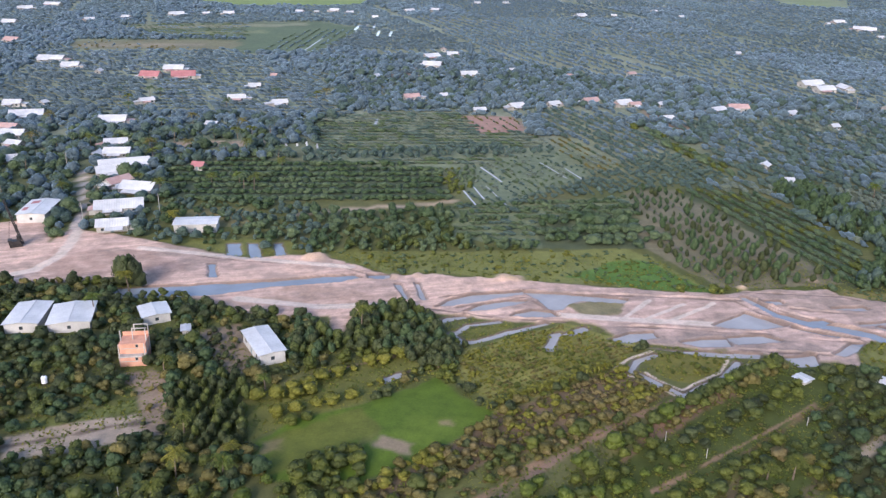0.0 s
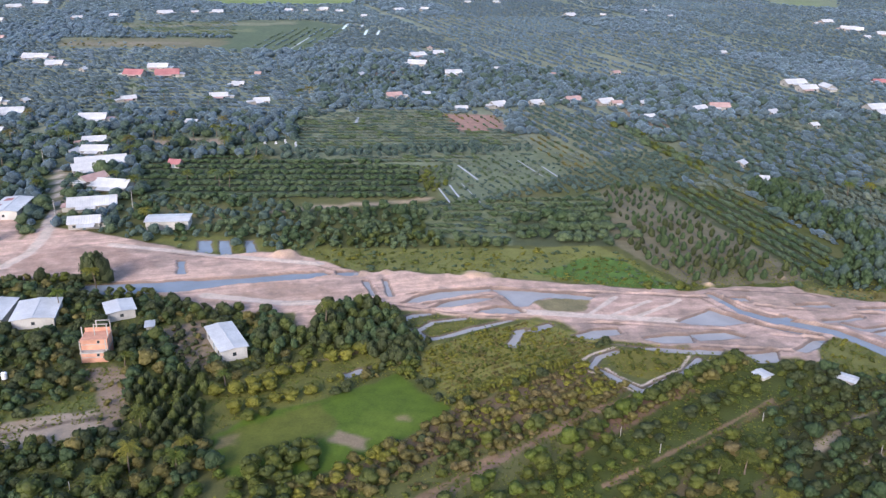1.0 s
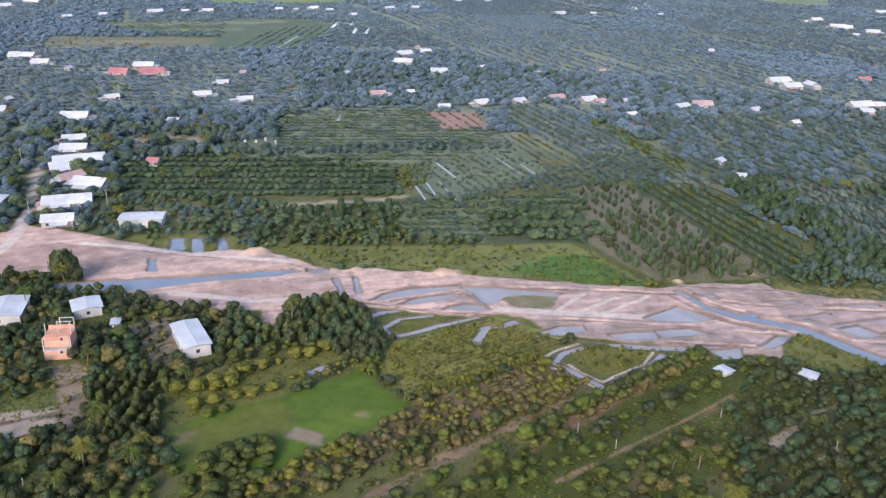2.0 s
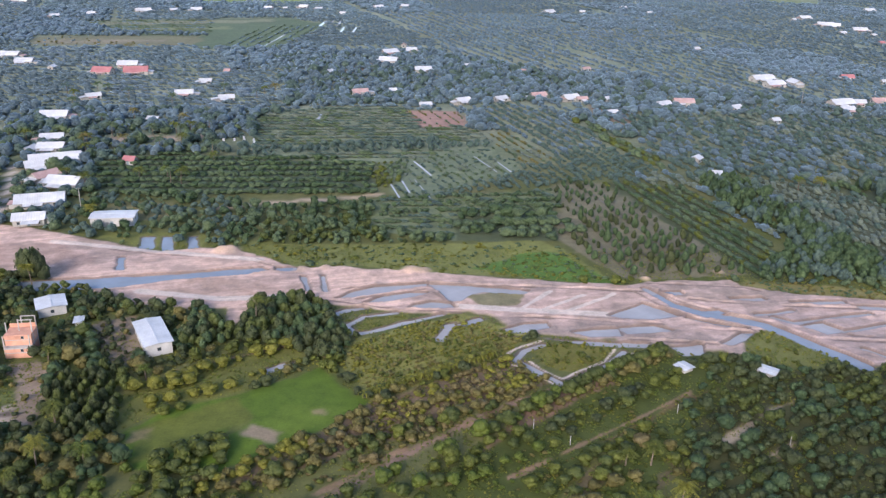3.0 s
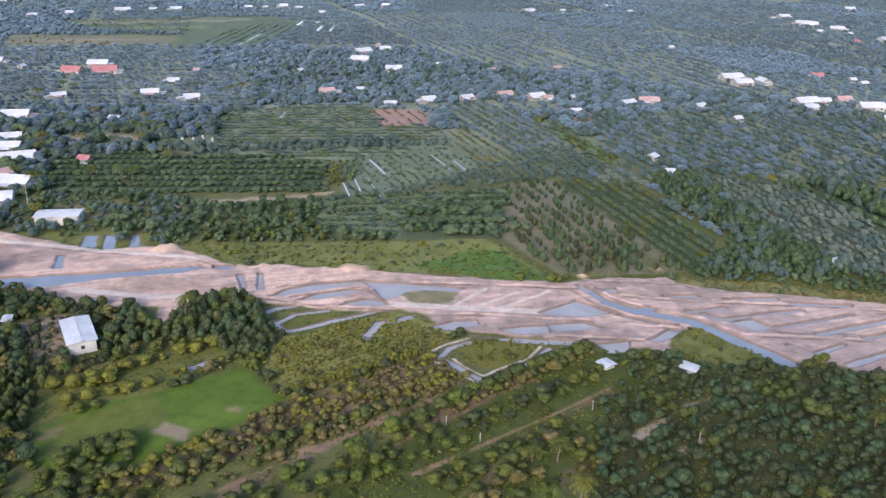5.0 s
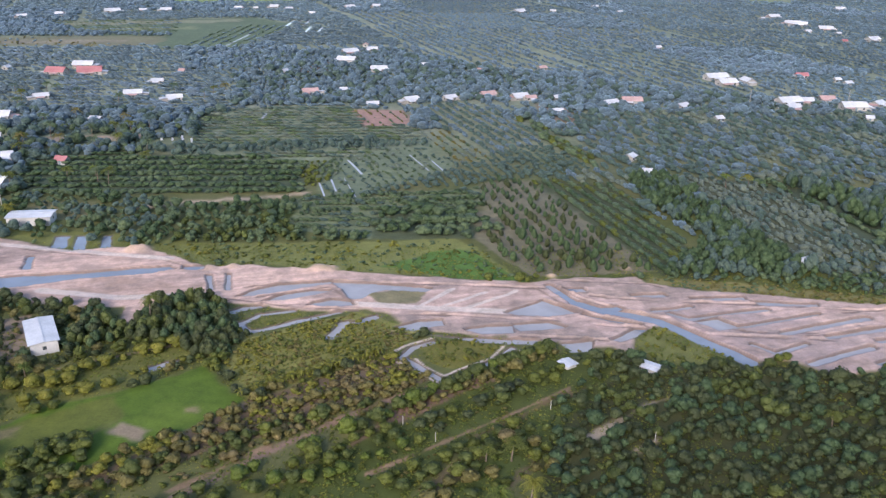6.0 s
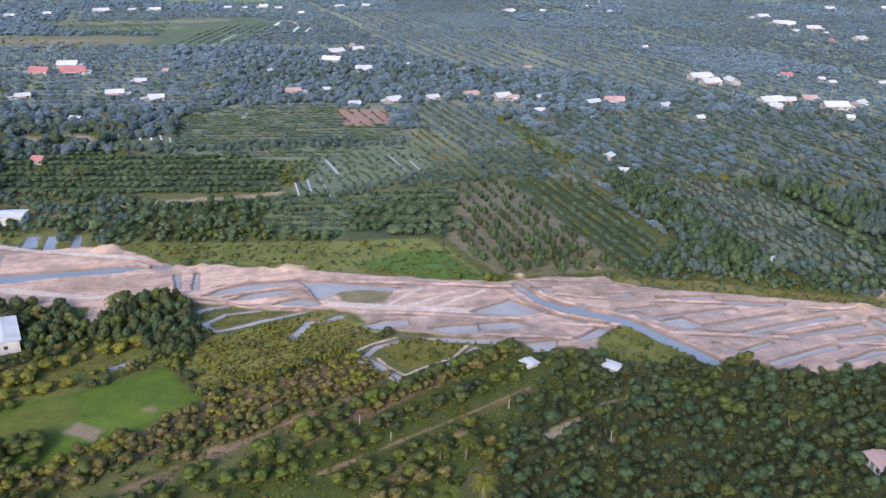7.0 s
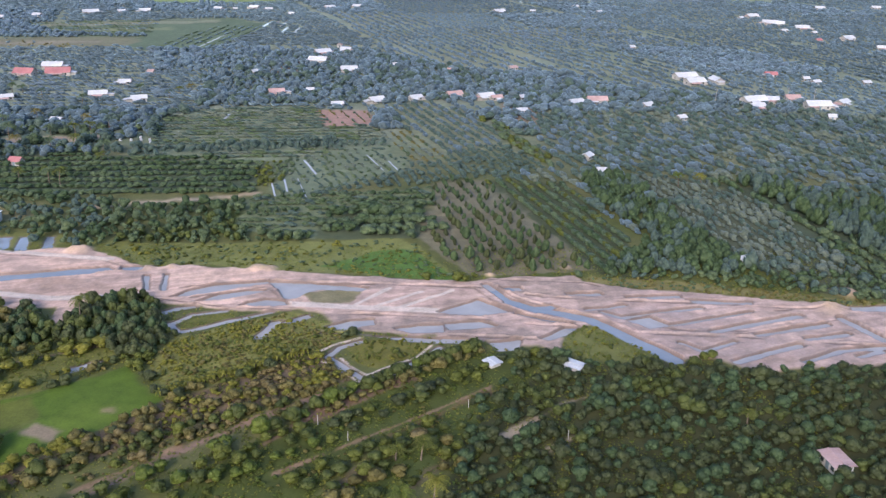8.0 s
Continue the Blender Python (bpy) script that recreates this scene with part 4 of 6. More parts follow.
def house(x, y, wide, deep, tall, turn, roof, label, wall=None, pitch=0.28, windows=2):
    """A one-storey house whose ridge runs along its width."""
    wall = wall or PLASTER
    ob = thing("house", pose(x, y, 0, 0, 0, turn), label, "house", "houses of the village")
    w, d, rise = wide / 2, deep / 2, deep / 2 * pitch
    bm = boxes((-w, w, -d, d, -0.4, tall))
    for s in (-w, w):
        e = 0.12 if s > 0 else -0.12
        tri = [bm.verts.new(p) for p in ((s - e, -d, tall), (s - e, d, tall), (s - e, 0, tall + rise), (s, -d, tall), (s, d, tall), (s, 0, tall + rise))]
        for f in ((0, 1, 2), (3, 4, 5), (0, 2, 5, 3), (1, 4, 5, 2)):
            bm.faces.new([tri[i] for i in f])
    bmesh.ops.recalc_face_normals(bm, faces=bm.faces[:])
    part("wall", bm, wall, ob)
    o, low = 0.55, tall - 0.55 * pitch
    for s in (-1, 1):
        part("roof", slab((((-w - o, s * (d + o), low + 0.06)), (w + o, s * (d + o), low + 0.06)), ((-w - o, 0, tall + rise + 0.06), (w + o, 0, tall + rise + 0.06)), 0.08), ROOF[roof], ob)
    part("ridge_cap", boxes((-w - o, w + o, -0.22, 0.22, tall + rise + 0.08, tall + rise + 0.17)), ROOF[roof], ob)
    dh = min(2.1, tall - 0.4)
    part("door", boxes((-0.55, 0.55, -d - 0.06, -d + 0.02, 0, dh)), DOOR, ob)
    for k in range(windows):
        for s in (-1, 1):
            px = s * (w * (k + 1) / (windows + 0.6))
            if abs(px) > 1.3:
                window(ob, px, -d - 0.01, tall * 0.52, 1.1, 1.1)
    for s in (-1, 1) if windows else ():
        window(ob, s * (w + 0.01), 0, tall * 0.52, 1.0, 1.0, 90 * s)
    for k in range(-int(w // 4), int(w // 4) + 1):
        for s in (-1, 1):
            CLEAR.append((x + 4 * k * math.cos(radians(turn)), y + 4 * k * math.sin(radians(turn)), d + (1.6 if tall > 2.5 else 1.1)))
    if y > 330:
        CLEAR.append((x, y - d - 1.5, max(w * 0.5, 2.0)))
    if tall > 2.5:
        CLEAR.append((x - math.sin(radians(turn)) * -d, y - math.cos(radians(turn)) * (d + 2), min(w, 3.5)))
    return ob


def lean_to(home, wide, deep, tall, r):
    """A low sheet roof on posts along the front, and on larger houses a shed on one end."""
    w, d, out = wide / 2, deep / 2, r.uniform(2.0, 3.4)
    x0 = r.uniform(-w, -w * 0.3)
    x1 = x0 + r.uniform(0.7, 1.2) * w
    tone = r.choice(("grey", "white", "rust", "grey"))
    part("lean_to_roof", slab(((x0, -d - out, tall - 0.95), (x1, -d - out, tall - 0.95)), ((x0, -d - 0.06, tall - 0.35), (x1, -d - 0.06, tall - 0.35)), 0.05), ROOF[tone], home, f"{'rusty' if tone == 'rust' else 'pale'} sheet lean-to roof")
    for px in (x0 + 0.15, x1 - 0.15):
        part("post", boxes((px - 0.06, px + 0.06, -d - out + 0.1, -d - out + 0.22, -0.1, tall - 0.98)), BARK, home)
    if wide > 8:
        s, long, side = r.choice((-1, 1)), r.uniform(2.5, 4.5), r.uniform(0.5, 0.9) * d
        a, b = sorted((s * (w + 0.05), s * (w + long)))
        part("shed_wall", boxes((a, b, -side, side, -0.3, tall - 0.9)), PLASTER, home)
        high = [tall - 0.25 if abs(v) < w + 1 else tall - 0.8 for v in (a, b)]
        e = 0.6 if s < 0 else 0.0
        part("shed_roof", slab(((a - e, -side - 0.4, high[0]), (a - e, side + 0.4, high[0])), ((b + 0.6 - e, -side - 0.4, high[1]), (b + 0.6 - e, side + 0.4, high[1])), 0.06), ROOF[r.choice(("grey", "rust", "white"))], home)


BIG_HOUSES = [
    ((-49.0, 212.4, 8.2, 17.7, 29), 3.6, "white", "long house with a clean white metal roof among fruit trees"),
    ((-123.0, 228.5, 10.5, 16.0, 8), 3.2, "white", "house with a flat-pitched white metal roof beside its twin"),
    ((-110.0, 229.0, 12.7, 15.0, 14), 3.2, "white", "wide house with a white metal roof and raw walls"),
    ((-86.5, 232.5, 8.9, 9.5, 28), 3.0, "white", "small house with a pale metal roof near the canal"),
    ((-96.1, 312.2, 17.2, 9.5, 7), 3.6, "white", "new white-roofed shed-like house with grey walls by the cleared strip"),
    ((-163.9, 325.0, 11.9, 19.8, 6), 4.0, "white", "white-roofed house with red roof patches by the dirt road"),
    ((-74.0, 222.5, 3.1, 4.8, 16), 2.1, "grey", "low grey-roofed lean-to beside rubble near the canal"),
    ((98.2, 200.1, 3.5, 3.6, 34), 1.25, "white", "small field hut with a white sheet roof among bushes"),
    ((120.0, 198.8, 3.6, 5.4, 51), 1.25, "white", "field hut with a curved white sheet roof among trees"),
    ((171.3, 154.0, 5.4, 7.2, 9), 2.6, "rust", "small house with a faded pinkish roof among trees"),
]
for cx, cy, wide, deep, turn, tall, roof, label in [(*q, t, r, l) for q, t, r, l in BIG_HOUSES]:
    if deep > wide:
        wide, deep, turn = deep, wide, turn + 270
    if tall < 2:
        wide, deep = wide + 0.8, deep + 0.8
    home = house(cx, cy, wide - 1.1, deep - 1.1, tall, turn, roof, label, wall=LIME, pitch=0.09, windows=1 if tall > 2.5 else 0)
    if "red roof patches" in label:
        w, d, z = wide / 2, deep / 2, tall + (deep - 1.1) * 0.045
        for x0, x1, y0, y1 in ((-0.7 * w, -0.35 * w, -0.7 * d, -0.15 * d), (0.1 * w, 0.5 * w, -0.85 * d, -0.5 * d)):
            part("roof_patch", slab(((x0, y0, z + 0.13 + y0 * 0.09), (x1, y0, z + 0.13 + y0 * 0.09)), ((x0, y1, z + 0.13 + y1 * 0.09), (x1, y1, z + 0.13 + y1 * 0.09)), 0.04), ROOF["red"], home, "red roof sheet")

SMALL_HOUSES_ONE = [
    (-128.4, 306.9, 11.4, "grey", 5), (-134.1, 328.3, 18.6, "grey", -8), (-134.6, 354.4, 14.9, "white", 4), (-147.7, 364.7, 11.2, "rust", 80),
    (-157.3, 381.3, 13.2, "white", 6), (-155.1, 392, 22.8, "white", -4), (-166.5, 415, 12.6, "white", 3), (-176, 413, 7.4, "grey", 85),
    (-174.6, 435, 11.3, "grey", 8), (-237.3, 450, 13.6, "white", 4), (-226.8, 432, 8.9, "grey", -6), (-215.3, 404, 6.7, "white", 3),
    (-247.3, 467, 10.8, "rust", 5), (-277, 533, 10.8, "white", 2), (-252.7, 499, 18.9, "grey", 7), (-259.3, 538, 4.3, "white", 80),
    (-196.1, 487, 15.2, "white", 6), (-332.3, 713, 21.7, "grey", 4), (-224.1, 638, 14.4, "red", 2), (-200, 640, 17.0, "red", 3),
    (-216.6, 671, 15.1, "white", 2), (-270.7, 659, 6.1, "white", 60),
]
SMALL_HOUSES_TWO = [
    (-302.6, 681, 13.5, "grey", 4), (-196.7, 549, 8.9, "white", 5), (-140.1, 559, 11.2, "white", 4), (-108.8, 546, 9.5, "white", 10),
    (-136.2, 484, 6.6, "grey", 7), (-138.4, 607, 8.1, "grey", 3), (-133, 650, 3.9, "rust", 5), (-55.2, 653, 6.9, "grey", 40),
    (-15.3, 753, 13.8, "white", 6), (-13.2, 707, 14.9, "white", 170), (-5, 801, 4.7, "rust", 80), (3.4, 771, 9.1, "white", 2),
    (16.3, 664, 12.3, "grey", 8), (52.3, 690, 5.5, "white", 4), (-24.1, 571, 9.9, "rust", 2), (-2.4, 580, 4.6, "white", 30),
    (45.1, 546, 9.5, "white", 20), (70.4, 556, 8.2, "grey", 3), (21, 534, 7.2, "grey", 5), (96.3, 566, 9.8, "rust", 5), (117.1, 560, 10.5, "white", 6),
    (124.3, 558, 6.7, "rust", 4),
]
SMALL_HOUSES_THREE = [
    (141, 559, 4.5, "grey", 40), (136.9, 517, 6.3, "white", 3), (174.3, 541, 10.1, "grey", 15), (189.7, 548, 12.5, "rust", -10),
    (219.8, 537, 7.2, "grey", 12), (273.2, 640, 16.9, "white", 4), (274.3, 618, 13.9, "white", 8), (292.3, 626, 11.6, "white", 80),
    (231.8, 500, 4.7, "white", 5), (159.7, 410, 5.1, "white", 30), (161.8, 382.6, 3.7, "grey", 8), (266.4, 801, 7.3, "white", 15),
    (145.6, 679, 6.3, "rust", 4), (96.3, 665, 6.2, "rust", 6), (-193.7, 1125, 9.4, "white", 2), (-172.3, 1127, 5.1, "white", 8),
    (-151.2, 1144, 11.8, "white", 3), (-129.2, 1126, 8.7, "grey", 4), (-92.2, 1076, 7.0, "white", 5), (-337.7, 1073, 18.0, "white", 3),
    (-304.9, 1090, 8.5, "white", 30), (-277.5, 1093, 12.7, "white", 4),
]
SMALL_HOUSES_FOUR = [
    (-385.3, 1035, 10.7, "grey", 5), (-418, 1007, 10.5, "white", 6), (-536, 1177, 22.8, "white", 4), (-548, 1122, 17.4, "white", 7),
    (-493, 970, 15.1, "white", 3), (-419, 823, 15.1, "rust", 4), (-54.1, 1149, 13.3, "white", 5), (-19.7, 1168, 10.5, "white", 4),
    (38.8, 1282, 8.2, "white", 3), (80.2, 1288, 8.2, "white", 5), (165.7, 1114, 14.3, "grey", 4), (210.1, 1126, 6.5, "white", 3),
    (274, 1184, 9.1, "grey", 5), (295.4, 1123, 6.5, "grey", 4), (478, 1081, 12.5, "white", 6), (474, 1007, 16.9, "grey", 4),
    (457, 1061, 5.5, "white", 3), (294, 550, 15.6, "white", 4), (305.9, 554, 9.7, "grey", -5), (289.2, 532, 9.4, "grey", 3),
    (323.3, 561, 9.1, "rust", 5), (330.2, 535, 15.2, "white", -6),
]
SMALL_HOUSES_FIVE = [
    (-119.1, 394.8, 5.6, "red", 10), (95.7, 563.6, 8.0, "rust", 12),
    (350.5, 546, 9.6, "white", 30), (324.9, 504, 2.7, "white", 5), (342.8, 653, 8.7, "red", 3), (365.1, 623, 5.8, "white", 20),
    (363.3, 637, 4.3, "white", 5), (478, 998, 16.9, "white", 3), (462, 936, 7.3, "white", 6), (491, 957, 15.0, "grey", 4), (487, 918, 6.0, "grey", 8),
    (502, 870, 13.7, "grey", 4), (504, 803, 9.5, "white", 5), (480, 1081, 11.2, "white", 3), (608, 1187, 12.3, "white", 4), (402, 622, 5.8, "grey", 6),
    (692, 1201, 10.9, "white", 3), (190.7, 270, 2.8, "grey", 15), (466, 856, 5.1, "red", 3),
]
SMALL_HOUSES = SMALL_HOUSES_ONE + SMALL_HOUSES_TWO + SMALL_HOUSES_THREE + SMALL_HOUSES_FOUR + SMALL_HOUSES_FIVE
ROOF_WORDS = {"white": "bright white metal roof", "grey": "weathered grey metal roof", "red": "red tiled roof", "rust": "rusty pinkish roof"}
homestead = random.Random(5)
for hx, hy, hw, roof, turn in SMALL_HOUSES:
    turn += homestead.uniform(-24, 30)
    deep = min(max(0.62 * hw, 4.5), 9.5)
    size = "small" if hw < 7 else "wide" if hw > 15 else "plain"
    home = house(hx, hy + deep * 0.5, max(hw, 4.0), deep, 2.4 if hw < 9 else 2.8, turn, roof, f"{size} village house with a {ROOF_WORDS[roof]} among trees", pitch=0.66 if roof == "red" else 0.5, windows=1)
    if hw > 6.5:
        lean_to(home, max(hw, 4.0), deep, 2.4 if hw < 9 else 2.8, homestead)


def brick_building(x, y, wide, deep, turn):
    """An unfinished two-storey house of orange hollow brick with bare concrete columns."""
    ob = thing("unfinished_house", pose(x, y, 0, 0, 0, turn), "unfinished two-storey house of orange hollow brick with bare concrete columns", "house")
    w, d, st = wide / 2, deep / 2, 3.1
    for k in range(2):
        z, f = k * st, -d + 1.6 * k
        for dims in ((-w, w, f, f + 0.2), (-w, w, d - 0.2, d), (-w, -w + 0.2, f + 0.2, d - 0.2), (w - 0.2, w, f + 0.2, d - 0.2)):
            part("brick_wall", boxes((*dims, z + 0.02, z + st - 0.3)), BRICK, ob)
        part("floor_beam", boxes((-w - 0.1, w + 0.1, f - 0.1, d + 0.1, z + st - 0.3, z + st)), BRICK if k else CONCRETE, ob)
        part("band", boxes((-w - 0.04, w + 0.04, f - 0.05, f + 0.0, z + 1.5, z + 1.7)), CONCRETE, ob)
        window(ob, 1.2, f - 0.01, z + 2.3, 0.7, 0.8)
    z = 2 * st
    part("parapet", boxes((-w, w, d - 0.2, d, z, z + 1.1)), BRICK, ob)
    part("low_wall", boxes((-w, -0.3, -d, -d + 0.2, z, z + 0.35)), BRICK, ob)
    for cx, cy, top in ((-w, -d, 0.5), (-w, 0, 3.0), (-0.4, d * 0.2, 3.4), (w - 0.2, -d * 0.1, 3.4), (-0.4, d - 0.2, 3.2), (w - 0.2, d - 0.2, 3.2), (w - 0.2, -d, 0.6)):
        part("column", boxes((cx, cx + 0.28, cy, cy + 0.28, 0, z + top)), CONCRETE, ob)
    for a, b in (((-0.4, d * 0.2), (w - 0.2, d * 0.2)), ((-0.4, d - 0.2), (w - 0.2, d - 0.2))):
        part("lintel", boxes((a[0], b[0] + 0.28, a[1], a[1] + 0.24, z + 3.1, z + 3.3)), CONCRETE, ob)
    for k in range(4):
        CLEAR.append((x, y - d - 2.5 * k + 4, w + 1.0))
    return ob


brick_building(*(-83.1, 206.0), 6.9, 7.0, 8.0)


# ---- works on the strip ----
def piling_rig(x, y):
    ob = thing("piling_rig", pose(x, y, 0.4, 0, 0, 25), "dark piling rig with a tall leaning mast on the sand", "machine")
    for s in (-1, 1):
        part("track", boxes((-2.2, 2.2, s * 1.3 - 0.35, s * 1.3 + 0.35, 0, 0.8)), STEEL, ob)
    part("body", boxes((-2.4, 1.6, -1.4, 1.4, 0.85, 2.2), (-2.6, -1.2, -1.3, 1.3, 2.2, 2.7)), STEEL, ob)
    cab = part("cab", boxes((0.4, 1.8, 0.2, 1.4, 2.2, 3.7)), STEEL, ob)
    part("cab_window", boxes((1.8, 1.84, 0.35, 1.25, 2.7, 3.5)), GLASS, cab)
    bm = bmesh.new()
    foot, head = Vector((2.2, 0, 0.5)), Vector((-1.8, 1.6, 17.5))
    for ox, oy in ((-0.35, -0.35), (0.35, -0.35), (0.35, 0.35), (-0.35, 0.35)):
        tube(bm, foot + Vector((ox, oy, 0)), head + Vector((ox * 0.6, oy * 0.6, 0)), 0.2, 0.16, 5)
    for k in range(16):
        a, b = foot.lerp(head, k / 16), foot.lerp(head, (k + 1) / 16)
        s = 1 if k % 2 else -1
        tube(bm, a + Vector((-0.33 * s, -0.33, 0)), b + Vector((0.33 * s, -0.33, 0)), 0.14, 0.14, 4)
        tube(bm, a + Vector((-0.33 * s, 0.33, 0)), b + Vector((0.33 * s, 0.33, 0)), 0.14, 0.14, 4)
    part("mast", bm, STEEL, ob, "lattice steel mast")
    part("stay", tube(bmesh.new(), (-2.2, 0, 2.2), foot.lerp(head, 0.7), 0.09, 0.09), STEEL, ob)
    part("hammer", boxes((0.4, 1.3, 0.2, 1.0, 5.5, 8.0)), STEEL, ob)


piling_rig(*(-156.7, 290.4))


def post(x, y, tall, label, r=0.11, arm=False):
    ob = thing("utility_pole" if arm else "concrete_post", pose(x, y, 0, 0, 0, 20), label, "pole" if arm else "post")
    part("shaft", tube(bmesh.new(), (0, 0, -0.3), (0.02, 0, tall), r, r * 0.75, 8), CONCRETE, ob)
    if arm:
        part("crossarm", boxes((-0.8, 0.8, -0.06, 0.06, tall - 0.7, tall - 0.55)), STEEL, ob)
        for s in (-0.7, 0.0, 0.7):
            part("insulator", tube(bmesh.new(), (s, 0, tall - 0.55), (s, 0, tall - 0.3), 0.06, 0.04), WHITE, ob)
    CLEAR.append((x, y, 1.6))
    CLEAR.append((x, y - 2.0, 1.6))


for p in [(62.5, 164.2), (90.9, 178.3), (113.6, 164.9), (54.7, 171)] + [(-66.1, 146.8)]:
    post(*p, 2.6, "pale concrete post standing in the orchard")
for p in [(-116.7, 330.5), (-143, 317.4), (-181.7, 393.6)] + [(270.4, 560), (320.6, 565), (337.2, 562)]:
    post(*p, 8.5, "grey concrete utility pole with a crossarm", 0.16, True)


def water_tank(x, y):
    ob = thing("water_tank", pose(x, y, 0), "white plastic water tank on a low stand", "tank")
    bm = bmesh.new()
    tube(bm, (0, 0, 0.9), (0, 0, 2.6), 0.75, 0.75, 16)
    tube(bm, (0, 0, 2.6), (0, 0, 2.95), 0.75, 0.3, 16)
    part("tank_body", bm, WHITE, ob)
    part("lid", tube(bmesh.new(), (0, 0, 2.95), (0, 0, 3.05), 0.28, 0.25, 12), STEEL, ob)
    for sx in (-0.5, 0.5):
        for sy in (-0.5, 0.5):
            part("leg", boxes((sx - 0.06, sx + 0.06, sy - 0.06, sy + 0.06, -0.2, 0.9)), STEEL, ob)
    CLEAR.append((x, y, 2.0))
    CLEAR.append((x, y - 2.5, 1.8))


water_tank(*(-101.8, 191.7))


def hung_sheet(x, y, tall, lean):
    ob = thing("white_sheet", pose(x, y, 0, 0, 0, lean), "white plastic sheet hung on stakes in a field", "sheet", "white sheets in the field")
    bm = bmesh.new()
    rows = [[bm.verts.new((1.5 * (u - 0.5) * (1.1 - 0.35 * v) + 0.15 * math.sin(5 * v + lean), 0.22 * math.sin(7 * u + 2 * v), 0.3 + tall * v)) for u in (0, 0.25, 0.5, 0.75, 1)] for v in (0, 0.3, 0.6, 0.85, 1)]
    for a, b in zip(rows, rows[1:]):
        for k in range(4):
            bm.faces.new((a[k], a[k + 1], b[k + 1], b[k]))
    bmesh.ops.solidify(bm, geom=bm.faces[:], thickness=0.05)
    part("sheet", bm, WHITE, ob)
    for s in (-0.6, 0.6):
        part("stake", tube(bmesh.new(), (s, 0, -0.3), (s * 0.8, 0, tall + 0.3), 0.04, 0.03), BARK, ob)
    CLEAR.append((x, y, 3.0))
    CLEAR.append((x, y - 4, 3.0))
    CLEAR.append((x, y - 9, 3.0))
    CLEAR.append((x, y - 14, 3.0))


for (px, py), tall in zip([(-85.1, 443), (-79.3, 443), (-74.2, 444), (-67.8, 439)], (1.4, 1.6, 2.6, 2.6)):
    hung_sheet(px, py, tall, 15 * tall)


# ---- ditches in the far fields ----
def strip(name, wide, line, mat, label, category, margin=0.7):
    left, right = [], []
    for k, (x, y) in enumerate(line):
        (xa, ya), (xb, yb) = line[max(k - 1, 0)], line[min(k + 1, len(line) - 1)]
        n = Vector((ya - yb, xb - xa)).normalized() * wide / 2
        left.append((x + n.x, y + n.y, 0.22))
        right.append((x - n.x, y - n.y, 0.22))
    n = len(line)
    faces = np.array([(k, k + 1, n + k + 1, n + k) for k in range(n - 1)])
    me = array_mesh(name, np.array(left + right), faces)
    me.materials.append(mat)
    for k in range(n - 1):
        (xa, ya), (xb, yb) = line[k], line[k + 1]
        m = int(math.hypot(xb - xa, yb - ya) / 2) + 1
        for j in range(m + 1):
            CLEAR.append((xa + (xb - xa) * j / m, ya + (yb - ya) * j / m, wide / 2 + margin))
    return tagged(new(name, me), label, category, kind="structure")


for wide, line in (
    (1.1, [(18, 407), (22.8, 394.4), (27.1, 382.3)]), (0.8, [(8.9, 368), (14.1, 347)]), (0.8, [(13.7, 373.5), (18, 355.1)]), (0.6, [(48.2, 418), (58.4, 389.5)]), (0.8, [(59.7, 407), (65.9, 388)]),
    (0.4, [(19.4, 375.6), (29, 341.6)]), (2.0, [(302, 1375), (296.3, 1249)]), (2.0, [(321, 1398), (310.2, 1267)]), (3.0, [(-104.1, 955), (-103.4, 1009)]), (3.0, [(-95.5, 956), (-95.6, 1010)]), (3.0, [(-85.6, 957), (-86.6, 1011)]),
    (2.5, [(-75.2, 900), (-76.8, 948)]), (2.5, [(-62.4, 901), (-63.4, 949)]), (1.2, [(-134.3, 789), (-128.9, 886)]), (1.6, [(-42.1, 497), (-42.4, 512)]), (2.2, [(212.4, 1362), (207.5, 1253)]),
):
    strip("ditch_water", wide, line, SKY_PALE_WATER, "narrow field ditch full of pale reflecting water", "ditch")
for wide, line in ((0.5, [(97.9, 360.6), (105.7, 325), (115.1, 294.2), (120.3, 276.5)]), (0.5, [(86.5, 353.6), (97.9, 308.4), (107, 281.7), (110.7, 271.6)]), (0.5, [(85.4, 311), (92.8, 284.9), (96.4, 269.5)])):
    strip("orchard_ditch", wide, line, MUD, "narrow orchard ditch of dark wet mud", "ditch", 0.1)
for line in [l for _, l in DIRT_TRACKS]:
    for (xa, ya), (xb, yb) in zip(line, line[1:]):
        for j in range(16):
            CLEAR.append((xa + (xb - xa) * j / 15, ya + (yb - ya) * j / 15, 1.0))
for line in ([(-141.8, 307.6), (-151.8, 338.5), (-162.5, 366.6), (-174.2, 394), (-189.2, 425)], [(-213.4, 461), (-223.4, 496), (-229.7, 519)], [(-37.9, 237.3), (-29.3, 224.4)]):
    for (xa, ya), (xb, yb) in zip(line, line[1:]):
        for j in range(12):
            CLEAR.append((xa + (xb - xa) * j / 11, ya + (yb - ya) * j / 11, 2.4))


